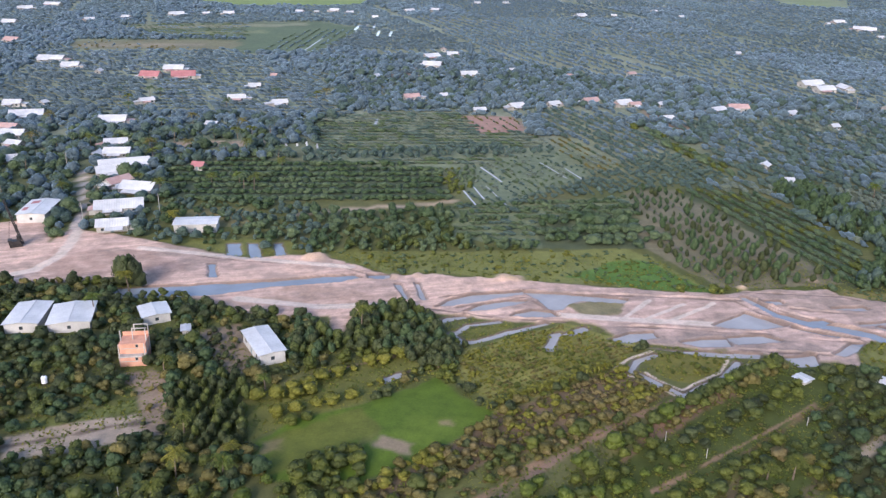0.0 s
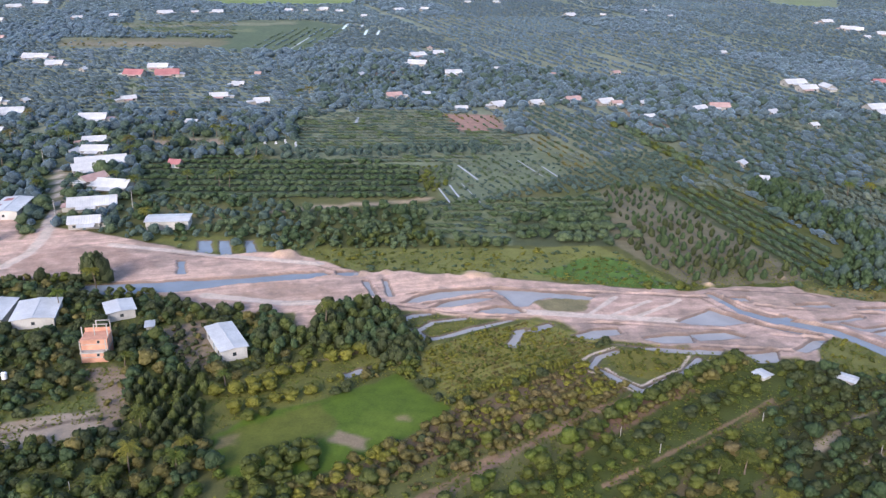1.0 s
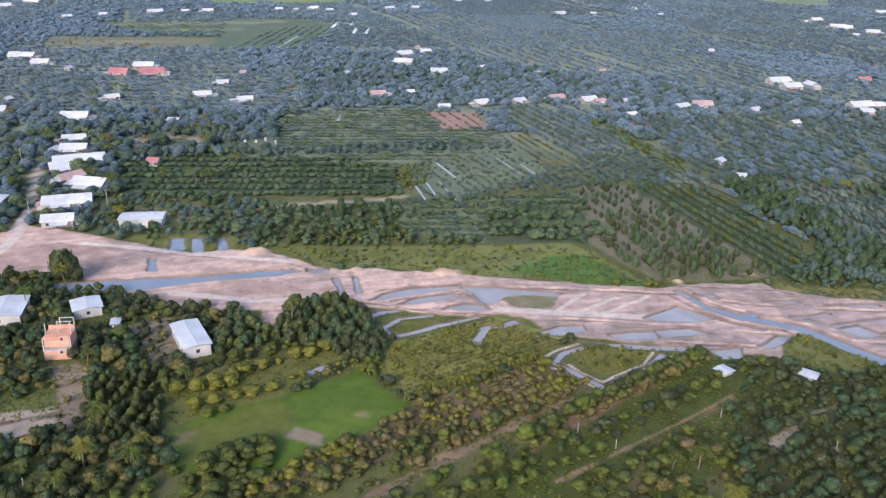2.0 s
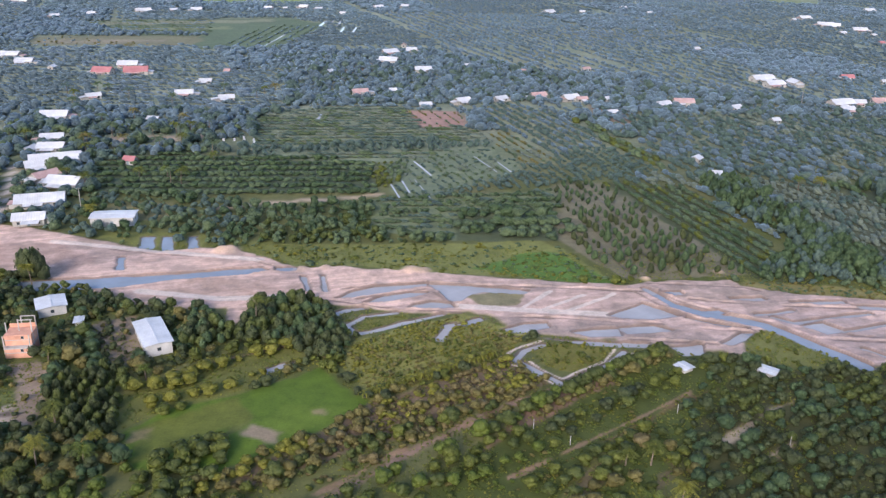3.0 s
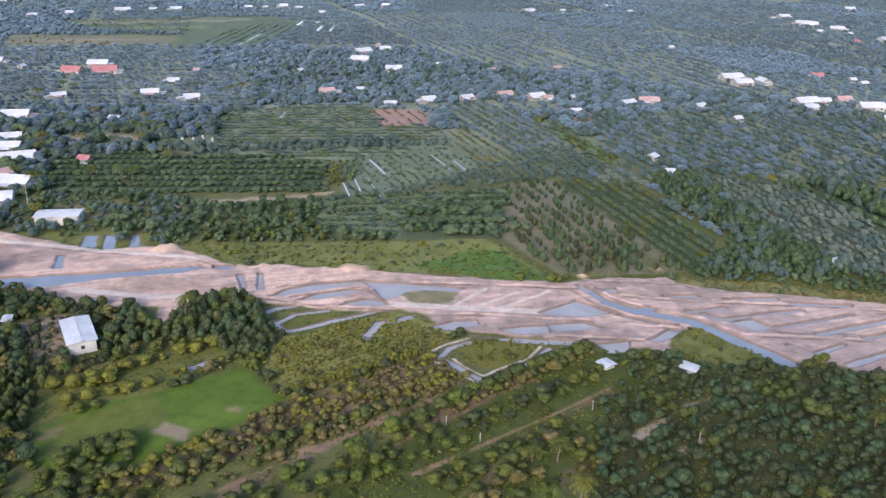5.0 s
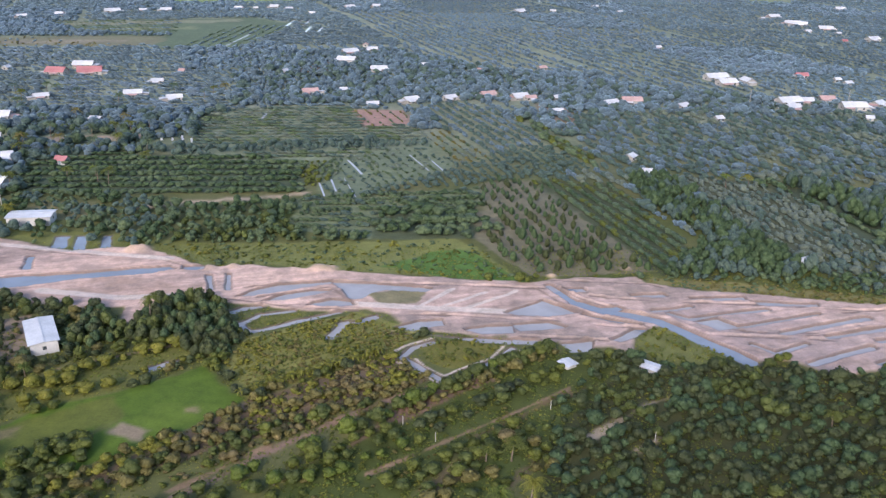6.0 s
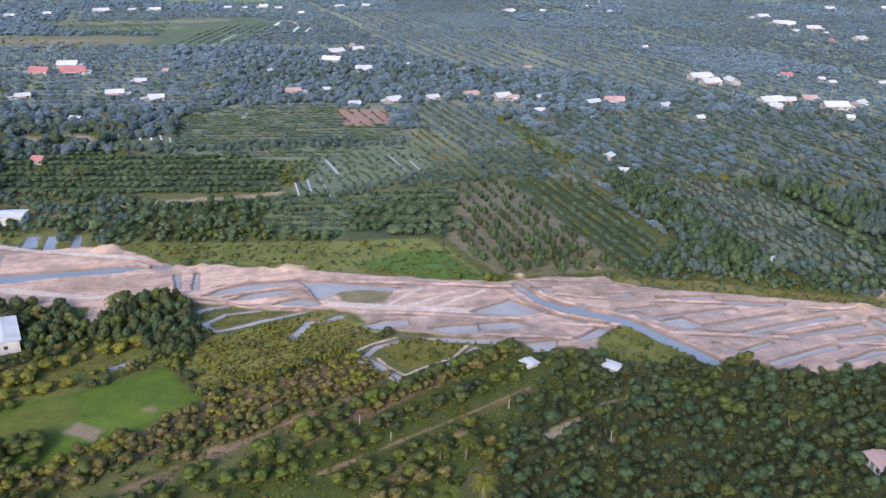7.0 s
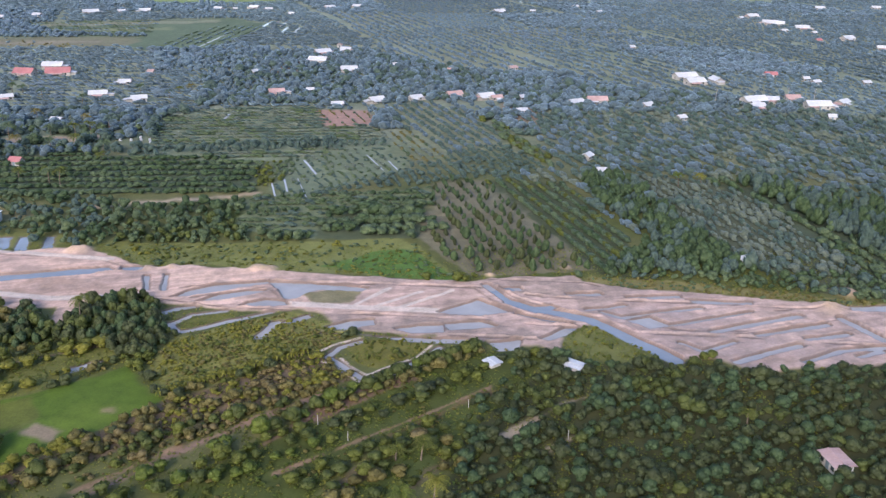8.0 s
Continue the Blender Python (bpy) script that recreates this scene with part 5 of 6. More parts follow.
# ---- palms ----
def palm(x, y, tall, fronds, seed, leaf, spread=3.0):
    r = random.Random(seed)
    ob = thing("coconut_palm", pose(x, y, 0, 0, 0, r.uniform(0, 360)), f"coconut palm with a slender trunk and {WORDS[leaf]} drooping fronds", "palm", "coconut palms")
    bm = bmesh.new()
    bend = r.uniform(0.3, 1.2)
    pts = [Vector((bend * (k / 5) ** 2, 0, tall * k / 5 - 0.2)) for k in range(6)]
    for k, (a, b) in enumerate(zip(pts, pts[1:])):
        tube(bm, a, b, 0.24 - 0.025 * k, 0.22 - 0.025 * k, 7)
    part("trunk", bm, BARK, ob)
    top = pts[-1]
    for f in range(fronds):
        a, lift = 2.399 * f, r.uniform(-0.15, 1.05)
        out = Vector((math.cos(a), math.sin(a), 0))
        side = Vector((-out.y, out.x, 0))
        spine = [top + out * spread * s * (1 - 0.12 * lift) + Vector((0, 0, spread * (lift * s - (0.55 + 0.4 * lift) * s * s))) for s in (0, 0.2, 0.4, 0.6, 0.8, 1)]
        bm = bmesh.new()
        for k, (p, q) in enumerate(zip(spine, spine[1:])):
            for j in range(3):
                c = p.lerp(q, j / 3)
                n = p.lerp(q, j / 3 + 0.22)
                reach = spread * 0.28 * (0.5 + 0.9 * math.sin(math.pi * min(0.95, (k + j / 3) / 5 + 0.12)))
                for s in (-1, 1):
                    tip = c.lerp(q, 1.0) * 0.35 + c * 0.65 + side * s * reach + Vector((0, 0, -reach * r.uniform(0.35, 0.7)))
                    bm.faces.new([bm.verts.new(v) for v in (c, n, tip)])
            tube(bm, p, q, 0.05, 0.04, 4)
        part("frond", bm, LEAF[leaf], ob)
    part("bud", tube(bmesh.new(), top - Vector((0, 0, 0.3)), top + Vector((0, 0, 0.5)), 0.24, 0.1, 7), LEAF["yellow"], ob)
    CLEAR.append((x, y, 1.2))


PALMS = [([(-59.5, 171.4), (-56.1, 153.9), (-46, 154.8), (-58.6, 145.1), (-73.8, 200.9), (-101.7, 252.5), (-105.2, 233.2), (-22.8, 226.5), (-166.7, 353.6), (-105.6, 315.7), (-93.2, 371.8), (-137.3, 367.8), (-87.3, 564), (-45.5, 160.5), (-44.3, 191.5), (-105.5, 369.4), (-78.9, 399)], (5.5, 7, 5, 5.5, 4.5, 7, 7, 8, 6, 6, 6, 6, 7, 4, 4, 6, 6)),
         ([(79.5, 156.7), (82.4, 141.9), (76.3, 139.2), (157.8, 171.7), (73.8, 156.7), (203.8, 366.6), (193.4, 366.5)], (5, 6, 5, 4, 4, 6, 6))]
for n, (places, heights) in enumerate(PALMS):
    for k, ((px, py), tall) in enumerate(zip(places, heights)):
        palm(px, py, tall, 15, 31 * k + n, ("green", "yellow", "bright", "green")[k % 4], 3.2 if tall > 4.6 else 2.4)

village = random.Random(8)
for k in range(46):
    px, py = village.uniform(-230, -70), village.uniform(330, 580)
    if all(math.hypot(px - cx, py - cy) > r + 1 for cx, cy, r in CLEAR):
        palm(px, py, village.uniform(6, 8.5), 13, 500 + k, village.choice(("fern", "sea", "olive", "green")), 3.9)

# ---- planting ----
EAST_ROWS = [(118.6, 367.4), (142.3, 284.2)]
FAR_ROWS = [(65.8, 547), (103, 441)]
LEVEL_ROWS = [(-124.6, 368.4), (-6.6, 374.3)]
SOUTH_ROWS = [(68.1, 166.7), (101.6, 187.3)]
for (px, py), r, h in zip([(-104, 255.6), (-99.9, 254.9), (-102.9, 258), (-143.3, 255.5), (-121.5, 256.4)], (4.3, 3.6, 3.9, 2.6, 2.4), (11.0, 9.5, 10.0, 5.0, 5.0)):
    PLANTS.append(("tall", "dark", px, py, r, h, px, 1.0))
plant([(-85.7, 202.1), (-74.3, 202.5), (-61.2, 165.5), (-70.6, 169.9)], "bush", "green dark olive", 1.2, 1.6, 3.6, 4.0, LEVEL_ROWS, 0.4, 0.4)
plant([(-72.4, 222.9), (-60.5, 229), (-47.4, 206.6), (-55.9, 197)], "bush", "olive dark", 1.2, 1.7, 2.4, 2.8, LEVEL_ROWS, 0.7, 0.4)
OPEN = TAKEN[:]
TAKEN[:] = [SAND_AREA]
plant(FIELDS[12][0], "low", "green fern yellow", 0.9, 0.6, 2.0, 2.4, LEVEL_ROWS, 0.4, 0.4, 0.35, claim=False)
plant(GRASS_BANK, "low", "green yellow", 0.7, 0.7, 1.6, 1.8, LEVEL_ROWS, 0.3, 0.4, 0.35, claim=False)
plant(POND_ISLAND, "low", "yellow green", 0.7, 0.7, 1.4, 1.6, LEVEL_ROWS, 0.35, 0.4, 0.35, claim=False)
TAKEN[:] = OPEN
# south of the strip
def hedge(line, kind, leaf, radius, height, step_m, offset=0.0, keep=0.95, jitter=0.15, spread=0.18):
    """A row of plants along a line, set off to its left by offset."""
    rnd = np.random.default_rng(len(PLANTS) + 3)
    tones = leaf.split()
    carry = rnd.uniform(0, step_m)
    for (x0, y0), (x1, y1) in zip(line, line[1:]):
        length = math.hypot(x1 - x0, y1 - y0)
        ux, uy = (x1 - x0) / length, (y1 - y0) / length
        d = carry
        while d < length:
            px = x0 + ux * d - uy * offset + rnd.normal(0, jitter * step_m)
            py = y0 + uy * d + ux * offset + rnd.normal(0, jitter * step_m)
            if rnd.random() < keep and all(math.hypot(px - cx, py - cy) > r for cx, cy, r in CLEAR):
                size = max(0.55, rnd.normal(1, spread))
                tone = tones[int(min(0.999, 0.6 * float(lattice(np.array([px]), np.array([py]), 9.0, 3)[0]) + 0.4 * rnd.random()) * len(tones))]
                PLANTS.append((kind, tone, px, py, radius * size, height * size * rnd.uniform(0.88, 1.12), rnd.uniform(0, 6.283), 1.0))
            d += step_m
        carry = d - length


PADDY_EDGE = [(-22, 145), (-11.6, 151.9), (-3.2, 160.9), (17.6, 172.6), (30.7, 180.3), (46.5, 187.1), (57, 195.5)]
HEDGE_ROW = [(9, 139), (18.7, 148.5), (37.2, 163.2), (53.7, 175.9), (69.5, 190), (81.2, 199), (96.5, 209)]
GREEN_ROW = [(24, 142), (39.3, 153.5), (57.7, 166.5), (71.6, 178), (87.1, 189.6), (104.3, 203.2)]
CLAY_LANE = [(48, 152), (61.9, 162.1), (73.2, 170.3), (81.3, 176.5), (95.7, 187.3), (102, 193)]
hedge([(12.7, 183.6), (27.9, 193.7), (47.8, 206.5)], "banana", "yellow", 1.7, 2.7, 1.15)
hedge([(14.7, 185.6), (29.9, 195.7), (47.8, 208.0)], "banana", "yellow green", 1.5, 2.3, 1.6, keep=0.85)
plant([(9, 215.1), (38.6, 233.6), (60, 220.3), (51.2, 208.2), (15.6, 183.7), (4.2, 201.9)], "low", "yellow green olive yellow", 0.7, 0.75, 1.15, 1.9, [(15.6, 183.7), (51.2, 208.2)], 0.88, spread=0.35)
plant([(-27.8, 240.9), (-5.7, 242.5), (4.1, 233.2), (10.3, 217.9), (8.2, 204.5), (-2, 202.7), (-11.7, 210.3), (-26.5, 214.6), (-36.5, 206.9), (-44.5, 216), (-41.3, 225.9), (-30.7, 222.5)], "tall", "dark jade dark deep jade", 1.6, 3.1, 2.3, 2.6, LEVEL_ROWS, 0.95, 0.3, 0.3)
hedge([(-46, 185.5), (-35.5, 191.8), (-29, 197.8), (-20.6, 204.2), (-9, 210.5)], "round", "yellow yellow green", 2.5, 2.8, 4.6, keep=1.0, jitter=0.08)
hedge([(-45, 186.5), (-38.8, 187.8), (-33.3, 189.1), (-27.2, 191.6)], "round", "yellow", 2.6, 3.0, 4.9, keep=1.0, jitter=0.08)
hedge([(-38.7, 174.1), (-34.7, 176), (-30.3, 177.9)], "round", "yellow green", 2.3, 2.6, 4.7, keep=1.0, jitter=0.06)
hedge([(-41.6, 178.6), (-35.3, 181.1), (-29.7, 183.4), (-23.3, 186.1), (-18.7, 189)], "round", "yellow", 2.6, 3.0, 4.9, keep=1.0, jitter=0.08)
hedge([(-22, 190.5), (-12, 197), (-4, 203)], "round", "olive yellow green", 1.5, 1.6, 3.2, keep=0.9)
TAKEN.append([(-37.9, 196.9), (-8.6, 211.8), (-2.8, 203.2), (-18.6, 185.1), (-34.5, 177.8), (-43.2, 167.2), (-48.2, 183.1)])
OPEN = TAKEN[:]
TAKEN[:] = []
plant([(-34, 145.8), (-33.5, 157.6), (-26.9, 164.3), (-19.3, 165.6), (-14.9, 161.3), (-14.7, 146.3)], "bush", "deep green deep", 1.7, 2.2, 2.9, 3.3, LEVEL_ROWS, 0.9, 0.3, 0.3, claim=False)
TAKEN[:] = OPEN
# the brownish scrub rows beside the rice field
for off, leaf, r, h, gap in ((0.8, "yellow olive", 1.4, 1.7, 2.0), (-1.6, "olive yellow tan", 1.4, 1.6, 2.2), (-4.2, "tan olive tan", 1.4, 1.5, 2.3), (-7.0, "green deep olive", 1.7, 2.2, 2.6), (-9.8, "green olive deep", 1.5, 1.9, 2.5)):
    hedge(PADDY_EDGE, "bush", leaf, r, h, gap, off, 0.9, 0.2, 0.28)
plant([(17, 181.5), (50.9, 206), (62, 193), (46.5, 187.6), (30.7, 181), (17.6, 173.4)], "bush", "olive yellow tan", 1.2, 1.2, 1.9, 2.5, SOUTH_ROWS, 0.9, 0.25, 0.3)
# green trees in open rows with grass lanes between
hedge(HEDGE_ROW[:4], "round", "green bright deep", 2.3, 3.0, 4.0, 0.3, 0.9, 0.12)
hedge(HEDGE_ROW[3:], "round", "green deep bright", 2.1, 3.0, 2.5, 1.0, 0.97, 0.15)
hedge(HEDGE_ROW[3:], "round", "green olive deep", 1.7, 2.3, 2.6, -1.7, 0.95, 0.15)
hedge(EARTH_LANE, "bush", "tan olive", 1.3, 1.4, 2.3, 2.8, 0.9, 0.15)
hedge(EARTH_LANE, "bush", "olive tan green", 1.2, 1.3, 2.3, 5.0, 0.85, 0.15)
hedge(HEDGE_ROW[:4], "round", "deep green bright", 1.8, 2.2, 4.0, -3.8, 0.85, 0.18)
hedge(GREEN_ROW[:3], "round", "green deep bright", 2.0, 2.5, 4.4, 1.8, 0.9, 0.12)
hedge(GREEN_ROW[:3], "round", "bright green", 1.8, 2.2, 4.6, -2.2, 0.85, 0.14)
hedge(GREEN_ROW[2:], "round", "deep dark green", 1.8, 2.1, 3.6, 1.8, 0.9, 0.12)
hedge(GREEN_ROW[2:], "round", "deep green dark", 1.6, 1.9, 4.2, -1.6, 0.85, 0.14)
for off, leaf in ((-4.2, "olive green deep"), (-8.2, "tan deep green"), (-12.2, "olive deep green"), (-16.2, "deep olive green"), (-20.5, "deep green olive")):
    hedge(CLAY_LANE[:4], "round", leaf, 2.0, 2.2, 4.1, off, 0.9, 0.12)
TAKEN.append([(-24, 140), (-11.6, 151.9), (17.6, 173), (51, 207), (97, 212), (108, 203), (97, 187), (88.2, 176.5), (86.6, 166.7), (90.2, 157.8), (82, 138)])
HELD = TAKEN[:]
TAKEN[:] = [SAND_AREA, PADDY]
plant([(20, 141.9), (38.7, 162.1), (53.6, 176.4), (75.2, 193.5), (103.6, 212.2), (112, 206.2), (98, 186.5), (84.3, 170.9), (87.6, 153.6), (74.4, 138)], "low", "green bright olive green", 0.55, 0.45, 1.9, 2.6, SOUTH_ROWS, 0.5, 0.4, 0.4, claim=False)
plant([(15.4, 181.1), (50.9, 206.6), (61.4, 192), (38.8, 170), (4.3, 147), (-14.7, 146.3)], "low", "olive tan", 0.55, 0.5, 1.6, 2.2, SOUTH_ROWS, 0.4, 0.35, 0.4, claim=False)
TAKEN[:] = HELD
plant([(97, 187), (108, 203), (116.5, 206.2), (127.3, 200.8), (148.3, 204.4), (158.7, 202.5), (168.8, 195.7), (205.7, 200.2), (228, 198.1), (187.5, 129.9), (81.5, 130), (90.2, 157.8), (86.6, 166.7), (88.2, 176.5)], "round", "jade dark dark jade dark deep", 1.55, 2.3, 2.5, 3.7, SOUTH_ROWS, 0.94, 0.2, 0.3)
plant([(-68.2, 187.9), (-56.7, 199.9), (-46.6, 188.6), (-41.3, 170.8), (-47.1, 161.5), (-59.9, 165.6)], "tall", "dark deep dark green", 1.25, 3.2, 2.2, 3.6, [(-59.9, 165.6), (-56.7, 199.9)], 0.95, 0.2, 0.25)
plant([(-40.1, 153.3), (-15.3, 152.4), (-22.3, 133.9), (-51.1, 133.2)], "bush", "green deep bright", 1.8, 2.2, 3.3, 3.8, SOUTH_ROWS, 0.8, 0.3)
plant([(-156.5, 255), (-87.8, 250.8), (-62.7, 238), (-34, 233.8), (-31, 224.4), (-42.6, 223.9), (-44.3, 215), (-36.4, 206.3), (-47.3, 188.6), (-44.3, 166), (-35.2, 153.5), (-15.3, 152), (-23.4, 140.7), (-100.9, 138.6)], "round", "dark jade dark deep olive jade dark", 1.6, 2.4, 2.5, 3.1, LEVEL_ROWS, 0.92, 0.3, 0.32)
plant(REEDS, "low", "fern olive green", 0.9, 0.8, 1.7, 2.2, LEVEL_ROWS, 0.7, 0.3)
plant([(110, 226), (262, 226), (262, 262), (110, 262)], "bush", "fern jade sea fern", 1.6, 2.2, 2.6, 3.2, SOUTH_ROWS, 0.85, 0.3)
plant([(-180, 120), (260, 120), (260, 260), (-180, 260)], "bush", "olive dark green", 1.6, 2.2, 2.6, 3.2, SOUTH_ROWS, 0.85, 0.3)
# north of the strip
hedge([(36.9, 324.9), (82.9, 337.2)], "round", "fern jade fern", 2.8, 3.2, 4.6, jitter=0.08)
hedge([(30, 309.8), (82.9, 317.1)], "round", "fern fern jade", 2.9, 3.3, 4.8, jitter=0.08)
hedge([(48.6, 298.7), (74.2, 303.3)], "round", "jade fern", 2.6, 3.0, 5.0, jitter=0.08)
hedge([(6.6, 345.3), (80.5, 355.3)], "bush", "fern jade", 1.8, 1.8, 2.6, jitter=0.08)
hedge([(8.4, 336.1), (78.1, 345.6)], "bush", "jade fern", 1.8, 1.9, 2.6, jitter=0.08)
hedge([(9.2, 325.9), (33.9, 330.5)], "bush", "fern jade", 1.8, 1.9, 2.8, jitter=0.08)
plant([(-56.7, 330.4), (3.9, 342), (10.7, 320.8), (-42.4, 310.6)], "round", "jade fern", 2.0, 3.2, 4.0, 5.0, LEVEL_ROWS, 0.92)
plant([(-36.3, 315.4), (1.5, 334.4), (5, 304.4), (38.1, 299.2), (33.9, 287.5), (-45.4, 286.5)], "bush", "fern jade fern deep fern", 1.7, 2.8, 2.8, 3.6, LEVEL_ROWS, 0.9, 0.3, 0.3)
plant([(-137.3, 395.9), (-105.1, 416), (-4.7, 407), (3.4, 352), (-57.4, 342.2), (-118.9, 350.2)], "round", "jade fern jade", 2.7, 2.3, 3.6, 9.2, LEVEL_ROWS, 0.99, 0.04, 0.1)
plant([(35.7, 321.9), (79.4, 336.5), (88.4, 304.9), (78.1, 297.3), (37.8, 296.8)], "round", "fern jade fern", 2.5, 3.2, 4.6, 8.8, LEVEL_ROWS, 0.96, 0.08)
plant([(3.9, 345.8), (81.8, 361.4), (80.3, 335.1), (35.6, 320.6), (37.8, 296.8), (3.9, 306.3)], "round", "fern sea fern", 1.5, 1.6, 2.8, 6.8, LEVEL_ROWS, 0.95, 0.08, stretch=1.5)
plant([(83.4, 369.9), (105.2, 375.4), (138.7, 266.3), (95.5, 263.2), (76.2, 298.4)], "cone", "jade dark jade", 1.3, 3.5, 5.2, 5.8, [(102.1, 362.4), (128.9, 270.8)], 0.93, 0.1)
plant([(148.1, 372.8), (162, 391.9), (172.1, 375), (179.7, 319.8), (189.5, 282.8), (204.4, 248.9), (158.8, 251.3), (138.3, 261.5), (157.8, 288.1), (164.8, 300.1), (155.9, 326.5)], "tall", "jade sea jade", 1.8, 4.2, 2.9, 3.3, [(180.5, 366.2), (204, 262.1)], 0.95, 0.25)
plant([(105.2, 375.4), (143.1, 368.6), (152.5, 313.9), (159.9, 255.5), (137.6, 263.9)], "bush", "fern green fern jade", 1.75, 1.5, 2.5, 5.2, EAST_ROWS, 0.97, 0.06, 0.12, stretch=1.6)
plant([(171.3, 384.3), (204.3, 377.4), (221.3, 350.1), (231.2, 262.3), (231.5, 243.9), (204.4, 248.9), (189.5, 282.8), (179.7, 319.8)], "bush", "grey sea grey", 1.45, 1.8, 2.4, 4.8, [(180.5, 366.2), (204, 262.1)], 0.95, 0.18, 0.28, stretch=1.4)
plant([(220.3, 377.7), (237.5, 360.3), (272.3, 333.9), (302.3, 308), (262.7, 244.1), (244.9, 279), (233.9, 315)], "tall", "jade sea jade", 2.1, 5.6, 3.4, 3.6, EAST_ROWS, 0.95, 0.3)
plant([(204.3, 377.4), (220.3, 377.7), (233.9, 315), (244.9, 279), (262.7, 244.1), (247.8, 220.1), (226.4, 241.7), (221.3, 350.1)], "bush", "fern jade fern", 1.9, 2.3, 3.2, 6.2, [(180.5, 366.2), (204, 262.1)], 0.94, 0.1, stretch=1.5)
plant([(-89.4, 424), (58.6, 449), (58.7, 436), (-86.2, 408)], "round", "sea sea", 2.2, 3.6, 4.4, 5.5, LEVEL_ROWS, 0.95)
plant([(51.1, 470.7), (67.1, 471.1), (91.5, 407.8), (74.7, 400.2), (59.3, 432.8)], "low", "grey olive fern", 1.3, 1.0, 2.8, 5.0, FAR_ROWS, 0.9, 0.1, stretch=1.6)
plant([(-4.7, 406), (16.2, 402), (12.8, 370.8), (3.8, 360.2), (-2, 381.7)], "bush", "fern green", 1.6, 1.7, 3.0, 4.2, LEVEL_ROWS, 0.9)
plant([(3.7, 403), (45.1, 432), (73.7, 407), (65.5, 388.9), (28.4, 350.8), (13.6, 346.2)], "low", "sea fern grey", 1.1, 1.1, 2.4, 4.6, [(17.7, 406), (26.6, 383.2)], 0.75)
plant([(23.4, 349), (56.6, 381.9), (76.5, 407), (118.2, 442), (140.4, 392.7), (105.2, 375.4), (83.1, 368.2)], "round", "sea sea", 1.7, 2.0, 3.2, 4.6, EAST_ROWS, 0.95, 0.1)
plant([(54, 538), (81, 552), (115.5, 487), (119.8, 437), (86.4, 416), (67.9, 449)], "round", "sea blue sea", 2.0, 2.1, 3.4, 6.4, FAR_ROWS, 0.96, 0.08, 0.18, stretch=1.5)
plant([(106.6, 501), (120.4, 495), (144.2, 398.6), (124.8, 390), (119.7, 442)], "bush", "fern green fern", 2.3, 2.2, 4.0, 5.6, FAR_ROWS, 0.96, 0.1, stretch=1.6)
plant([(9.8, 525), (40.7, 527), (48.1, 488), (19.8, 477)], "low", "olive fern", 1.0, 0.9, 5.0, 6.5, FAR_ROWS, 0.85, 0.08, stretch=2.4)
plant([(-60.2, 525), (3.5, 534), (50, 472), (58, 417), (-1.9, 406), (-63.7, 408), (-78.4, 505)], "bush", "sea grey fern sea", 1.6, 1.4, 3.6, 6.8, LEVEL_ROWS, 0.97, 0.06, stretch=1.9)
plant([(-122.5, 350.1), (-60.1, 351.4), (-36.3, 315.4), (-45.5, 287.6), (-114, 300), (-116.9, 329.1)], "round", "jade sea fern", 1.9, 2.8, 3.4, 5.0, LEVEL_ROWS, 0.85, 0.22)
plant([(130.7, 543), (230.1, 431), (188.5, 328.7), (157.4, 369.2), (146, 389.2), (144.2, 398.6)], "round", "sea blue sea", 2.3, 2.7, 3.8, 7.4, FAR_ROWS, 0.96, 0.1, stretch=1.4)
plant([(60, 300), (420, 300), (470, 520), (180, 520)], "round", "sea blue sea grey", 2.2, 2.5, 3.8, 7.4, FAR_ROWS, 0.96, 0.1, stretch=1.4)
plant([(-330, 215), (-90, 215), (-60, 470), (-330, 470)], "tall", "sea fern blue sea", 2.4, 3.4, 4.2, 4.4, LEVEL_ROWS, 0.8, 0.35, 0.35)
plant([(-150, 436), (-96.6, 443), (-92, 428), (-147, 420)], "low", "fern grey olive", 1.0, 0.7, 2.6, 3.4, LEVEL_ROWS, 0.7)
# the far plots, planted mostly in the leaf tones that carry painted haze
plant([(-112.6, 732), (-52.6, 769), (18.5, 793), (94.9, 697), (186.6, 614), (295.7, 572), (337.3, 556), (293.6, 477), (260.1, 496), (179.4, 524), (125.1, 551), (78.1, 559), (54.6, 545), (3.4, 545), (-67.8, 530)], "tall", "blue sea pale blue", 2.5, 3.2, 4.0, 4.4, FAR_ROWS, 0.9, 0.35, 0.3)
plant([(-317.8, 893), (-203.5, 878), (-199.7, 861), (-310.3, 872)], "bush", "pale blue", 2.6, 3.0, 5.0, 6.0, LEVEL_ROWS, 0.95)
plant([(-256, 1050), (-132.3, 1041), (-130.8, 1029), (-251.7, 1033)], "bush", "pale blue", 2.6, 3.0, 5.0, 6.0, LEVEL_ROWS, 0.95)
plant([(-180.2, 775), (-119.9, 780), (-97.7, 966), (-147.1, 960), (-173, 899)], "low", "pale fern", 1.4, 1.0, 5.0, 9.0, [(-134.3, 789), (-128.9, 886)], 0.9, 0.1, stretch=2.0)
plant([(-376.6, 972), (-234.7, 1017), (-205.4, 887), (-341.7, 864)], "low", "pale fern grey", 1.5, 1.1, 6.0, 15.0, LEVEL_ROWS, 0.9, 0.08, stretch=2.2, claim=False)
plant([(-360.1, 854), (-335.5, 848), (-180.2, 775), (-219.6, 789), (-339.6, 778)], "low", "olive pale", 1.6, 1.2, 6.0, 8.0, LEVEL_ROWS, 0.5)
far = np.random.default_rng(4)
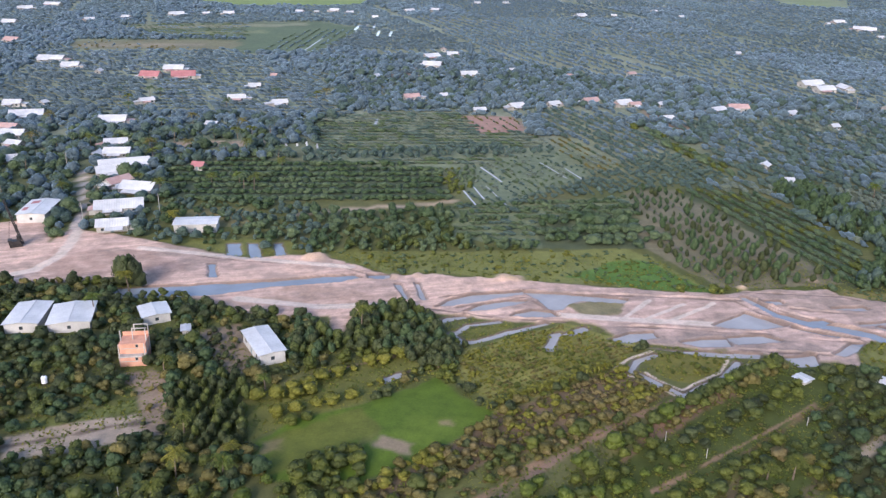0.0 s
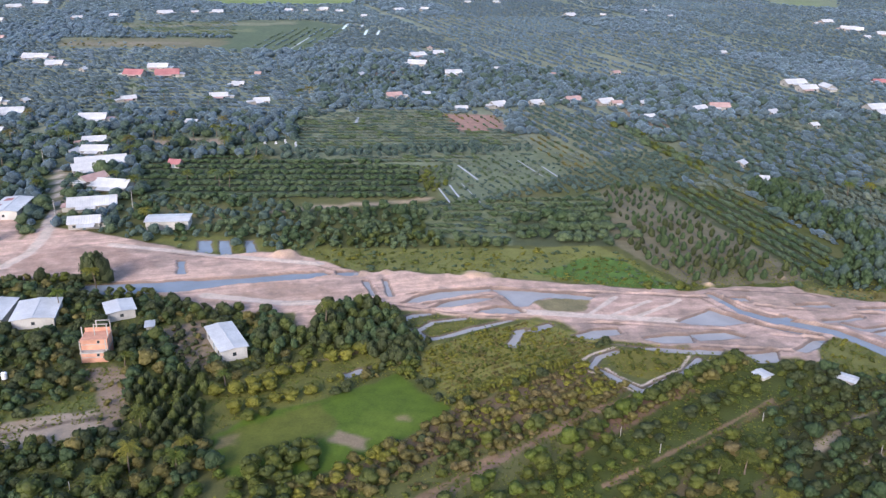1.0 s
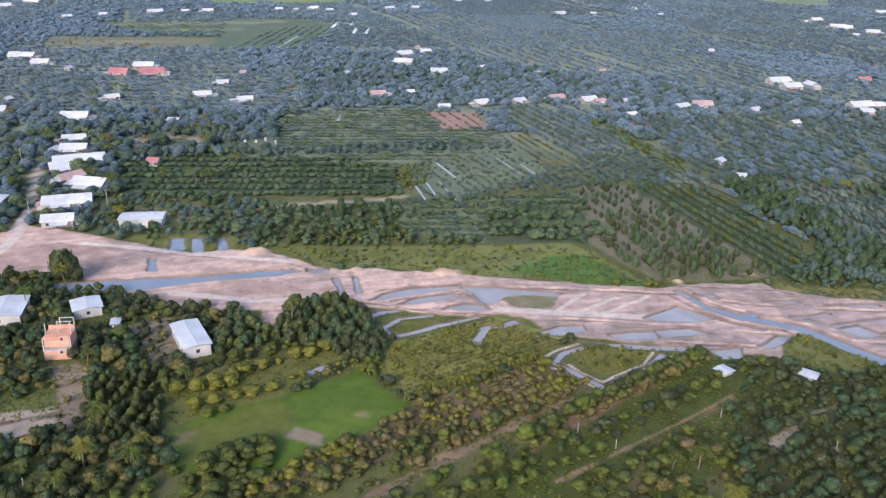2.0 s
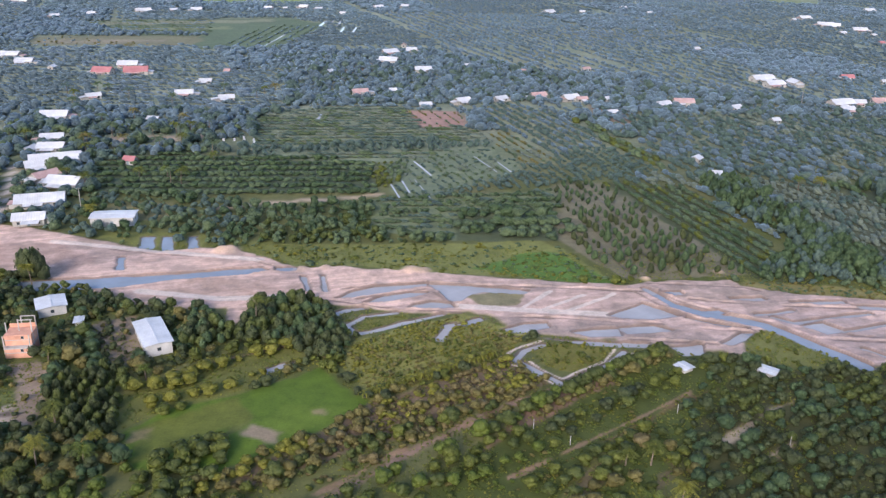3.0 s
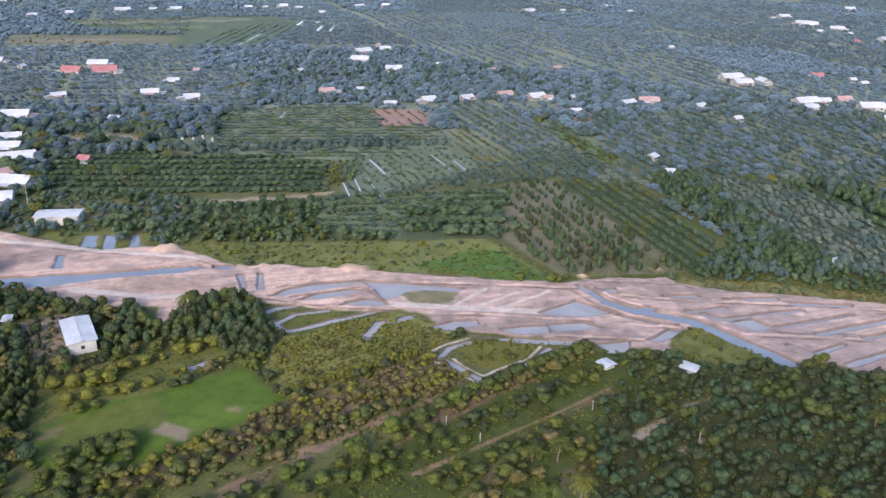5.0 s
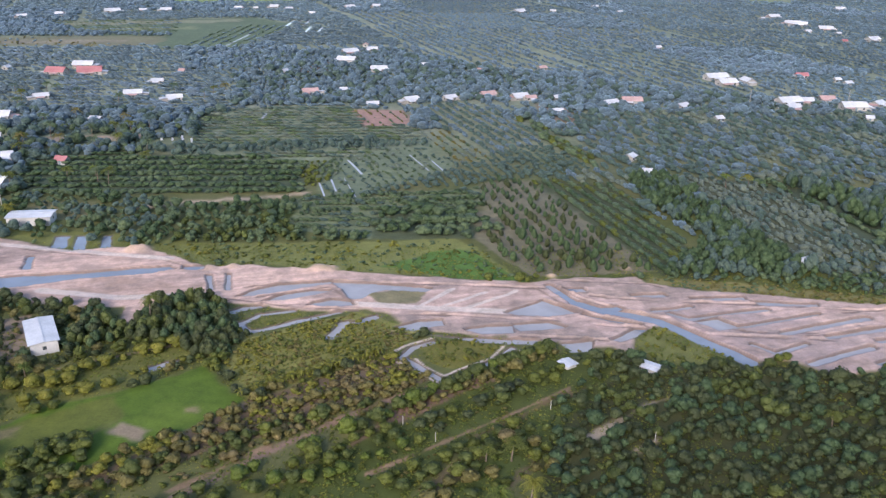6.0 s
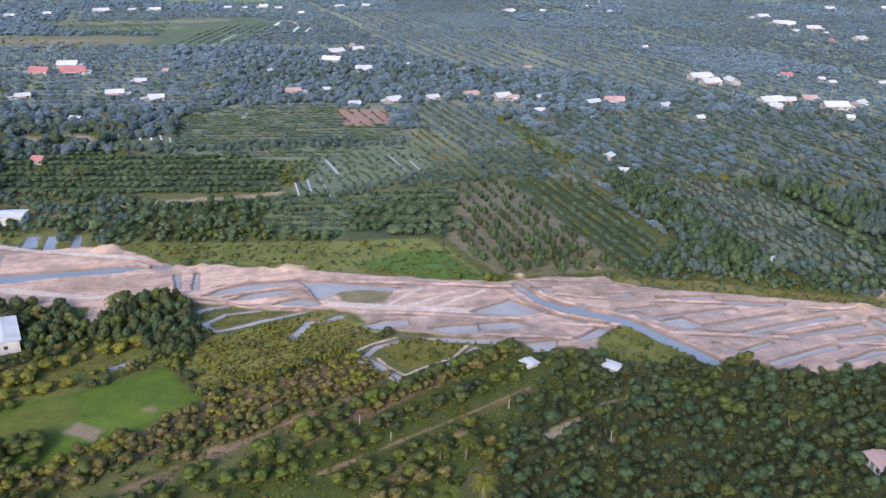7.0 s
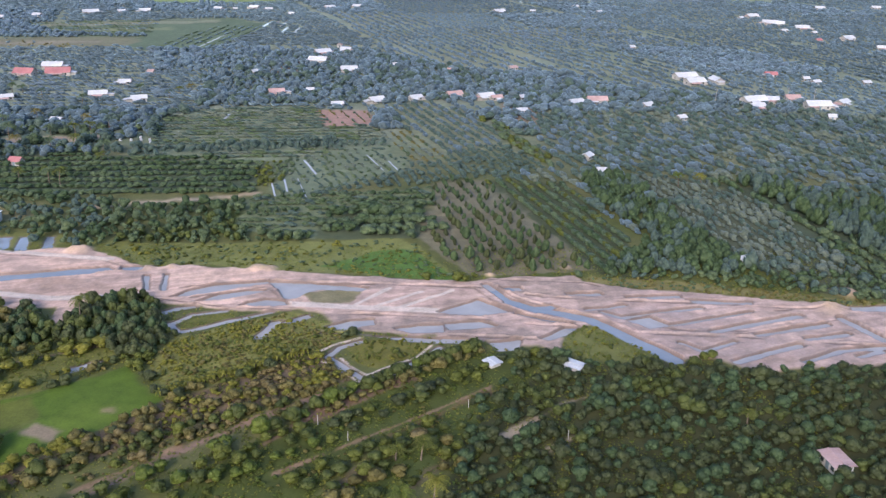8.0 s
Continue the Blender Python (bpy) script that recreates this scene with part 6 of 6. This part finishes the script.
MEADOWS = [FIELDS[k][0] for k in (34, 35, 36, 37, 38)]
TAKEN.extend(MEADOWS)
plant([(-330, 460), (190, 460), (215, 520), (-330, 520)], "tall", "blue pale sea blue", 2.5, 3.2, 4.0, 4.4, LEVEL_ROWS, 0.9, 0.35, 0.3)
for i in range(-8, 9):
    for j in range(7):
        ox, oy = i * 105 + far.uniform(-8, 8) - 48 * j + 130, 520 + j * 145
        plot = [(ox, oy), (ox + 105, oy), (ox + 57, oy + 145), (ox - 48, oy + 145)]
        if abs(ox) < 0.6 * oy + 150:
            wood = far.random() < (0.45 if ox < 0 else 0.22)
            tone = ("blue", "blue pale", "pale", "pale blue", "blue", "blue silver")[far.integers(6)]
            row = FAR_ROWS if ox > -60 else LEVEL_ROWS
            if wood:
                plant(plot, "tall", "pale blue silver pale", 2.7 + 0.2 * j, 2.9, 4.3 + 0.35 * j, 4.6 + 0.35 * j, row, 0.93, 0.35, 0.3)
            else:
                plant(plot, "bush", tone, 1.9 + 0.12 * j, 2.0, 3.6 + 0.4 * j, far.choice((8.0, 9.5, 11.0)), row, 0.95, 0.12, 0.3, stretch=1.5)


# ---- plants as things, and the rest as joined stuff ----
def place_plants():
    r = np.random.default_rng(11)
    by_kind = {}
    for p in PLANTS:
        by_kind.setdefault(p[0], []).append(p)
    rest = {}
    for kind, some in by_kind.items():
        some.sort(key=lambda p: p[3])
        single = 0
        for p in some:
            _, leaf, x, y, radius, height, angle, stretch = p
            if single < 260 and y < 330:
                single += 1
                tree_object(kind, leaf, x, y, math.degrees(angle), radius, height, int(r.integers(4)))
            else:
                rest.setdefault((kind, leaf), []).append(p)
    for (kind, leaf), some in rest.items():
        vs, fs, tints, count = [], [], [], 0
        for _, _, x, y, radius, height, a, stretch in some:
            models = MODELS[kind, "near" if radius / y > 0.0078 else "mid" if radius / y > 0.0056 else "far"]
            v, f = models[r.integers(len(models))]
            c, s = math.cos(a) * radius, math.sin(a) * radius
            vs.append(np.stack([x + v[:, 0] * c * stretch - v[:, 1] * s, y + v[:, 0] * s * stretch + v[:, 1] * c, v[:, 2] * height], -1))
            fs.append(f + count)
            tints.append(np.full(len(v), r.random(), np.float32))
            count += len(v)
        name, label, category = NAMES[kind, leaf]
        me = array_mesh(name + "_rows", np.concatenate(vs), np.concatenate(fs))
        t = me.attributes.new("tint", "FLOAT", "POINT")
        t.data.foreach_set("value", np.concatenate(tints))
        me.shade_smooth()
        me.materials.append(LEAF[leaf])
        tagged(new(name + "_rows", me), f"many rows of {label}", category, kind="stuff")


def grass_tufts():
    """Blades of rough grass and weeds over the open ground near the strip."""
    r = np.random.default_rng(23)
    n = 80000
    x, y = r.uniform(-150, 250, n), r.uniform(135, 290, n)
    ok = ~inside(x, y, SAND_AREA) | inside(x, y, GRASS_BANK) | inside(x, y, ISLET) | inside(x, y, POND_ISLAND)
    ok &= ~inside(x, y, PADDY)
    ok &= (lattice(x, y, 6, 31) > 0.3) & (np.abs(x - 40) < 0.56 * y + 45)
    for pond in PONDS:
        ok &= ~inside(x, y, pond)
    for wide, line in SLOTS:
        ok &= away(x, y, line) > wide / 2 + 0.3
    x, y = x[ok], y[ok]
    n = len(x)
    vs, count = [], 0
    size = r.uniform(0.25, 0.75, n)
    for k in range(2):
        a = r.uniform(0, 6.283, n)
        dx, dy = np.cos(a), np.sin(a)
        vs.append(np.stack([np.stack([x - dx * size * 0.5, y - dy * size * 0.5, np.zeros(n)], -1), np.stack([x + dx * size * 0.5, y + dy * size * 0.5, np.zeros(n)], -1),
                            np.stack([x + dy * size * 0.9, y - dx * size * 0.9, size * 0.45], -1)], 1))
    v = np.concatenate(vs).reshape(-1, 3)
    v[:, 2] += 0.02
    for leaf, share in (("green", 0), ("bright", 1), ("yellow", 2)):
        mine = v.reshape(-1, 3, 3)[share::3].reshape(-1, 3)
        me = array_mesh("grass", mine, np.arange(len(mine)).reshape(-1, 3))
        me.materials.append(LEAF[leaf])
        tagged(new("grass", me), f"rough {WORDS[leaf]} grass and weeds on open ground", "grass", kind="stuff")


place_plants()
grass_tufts()
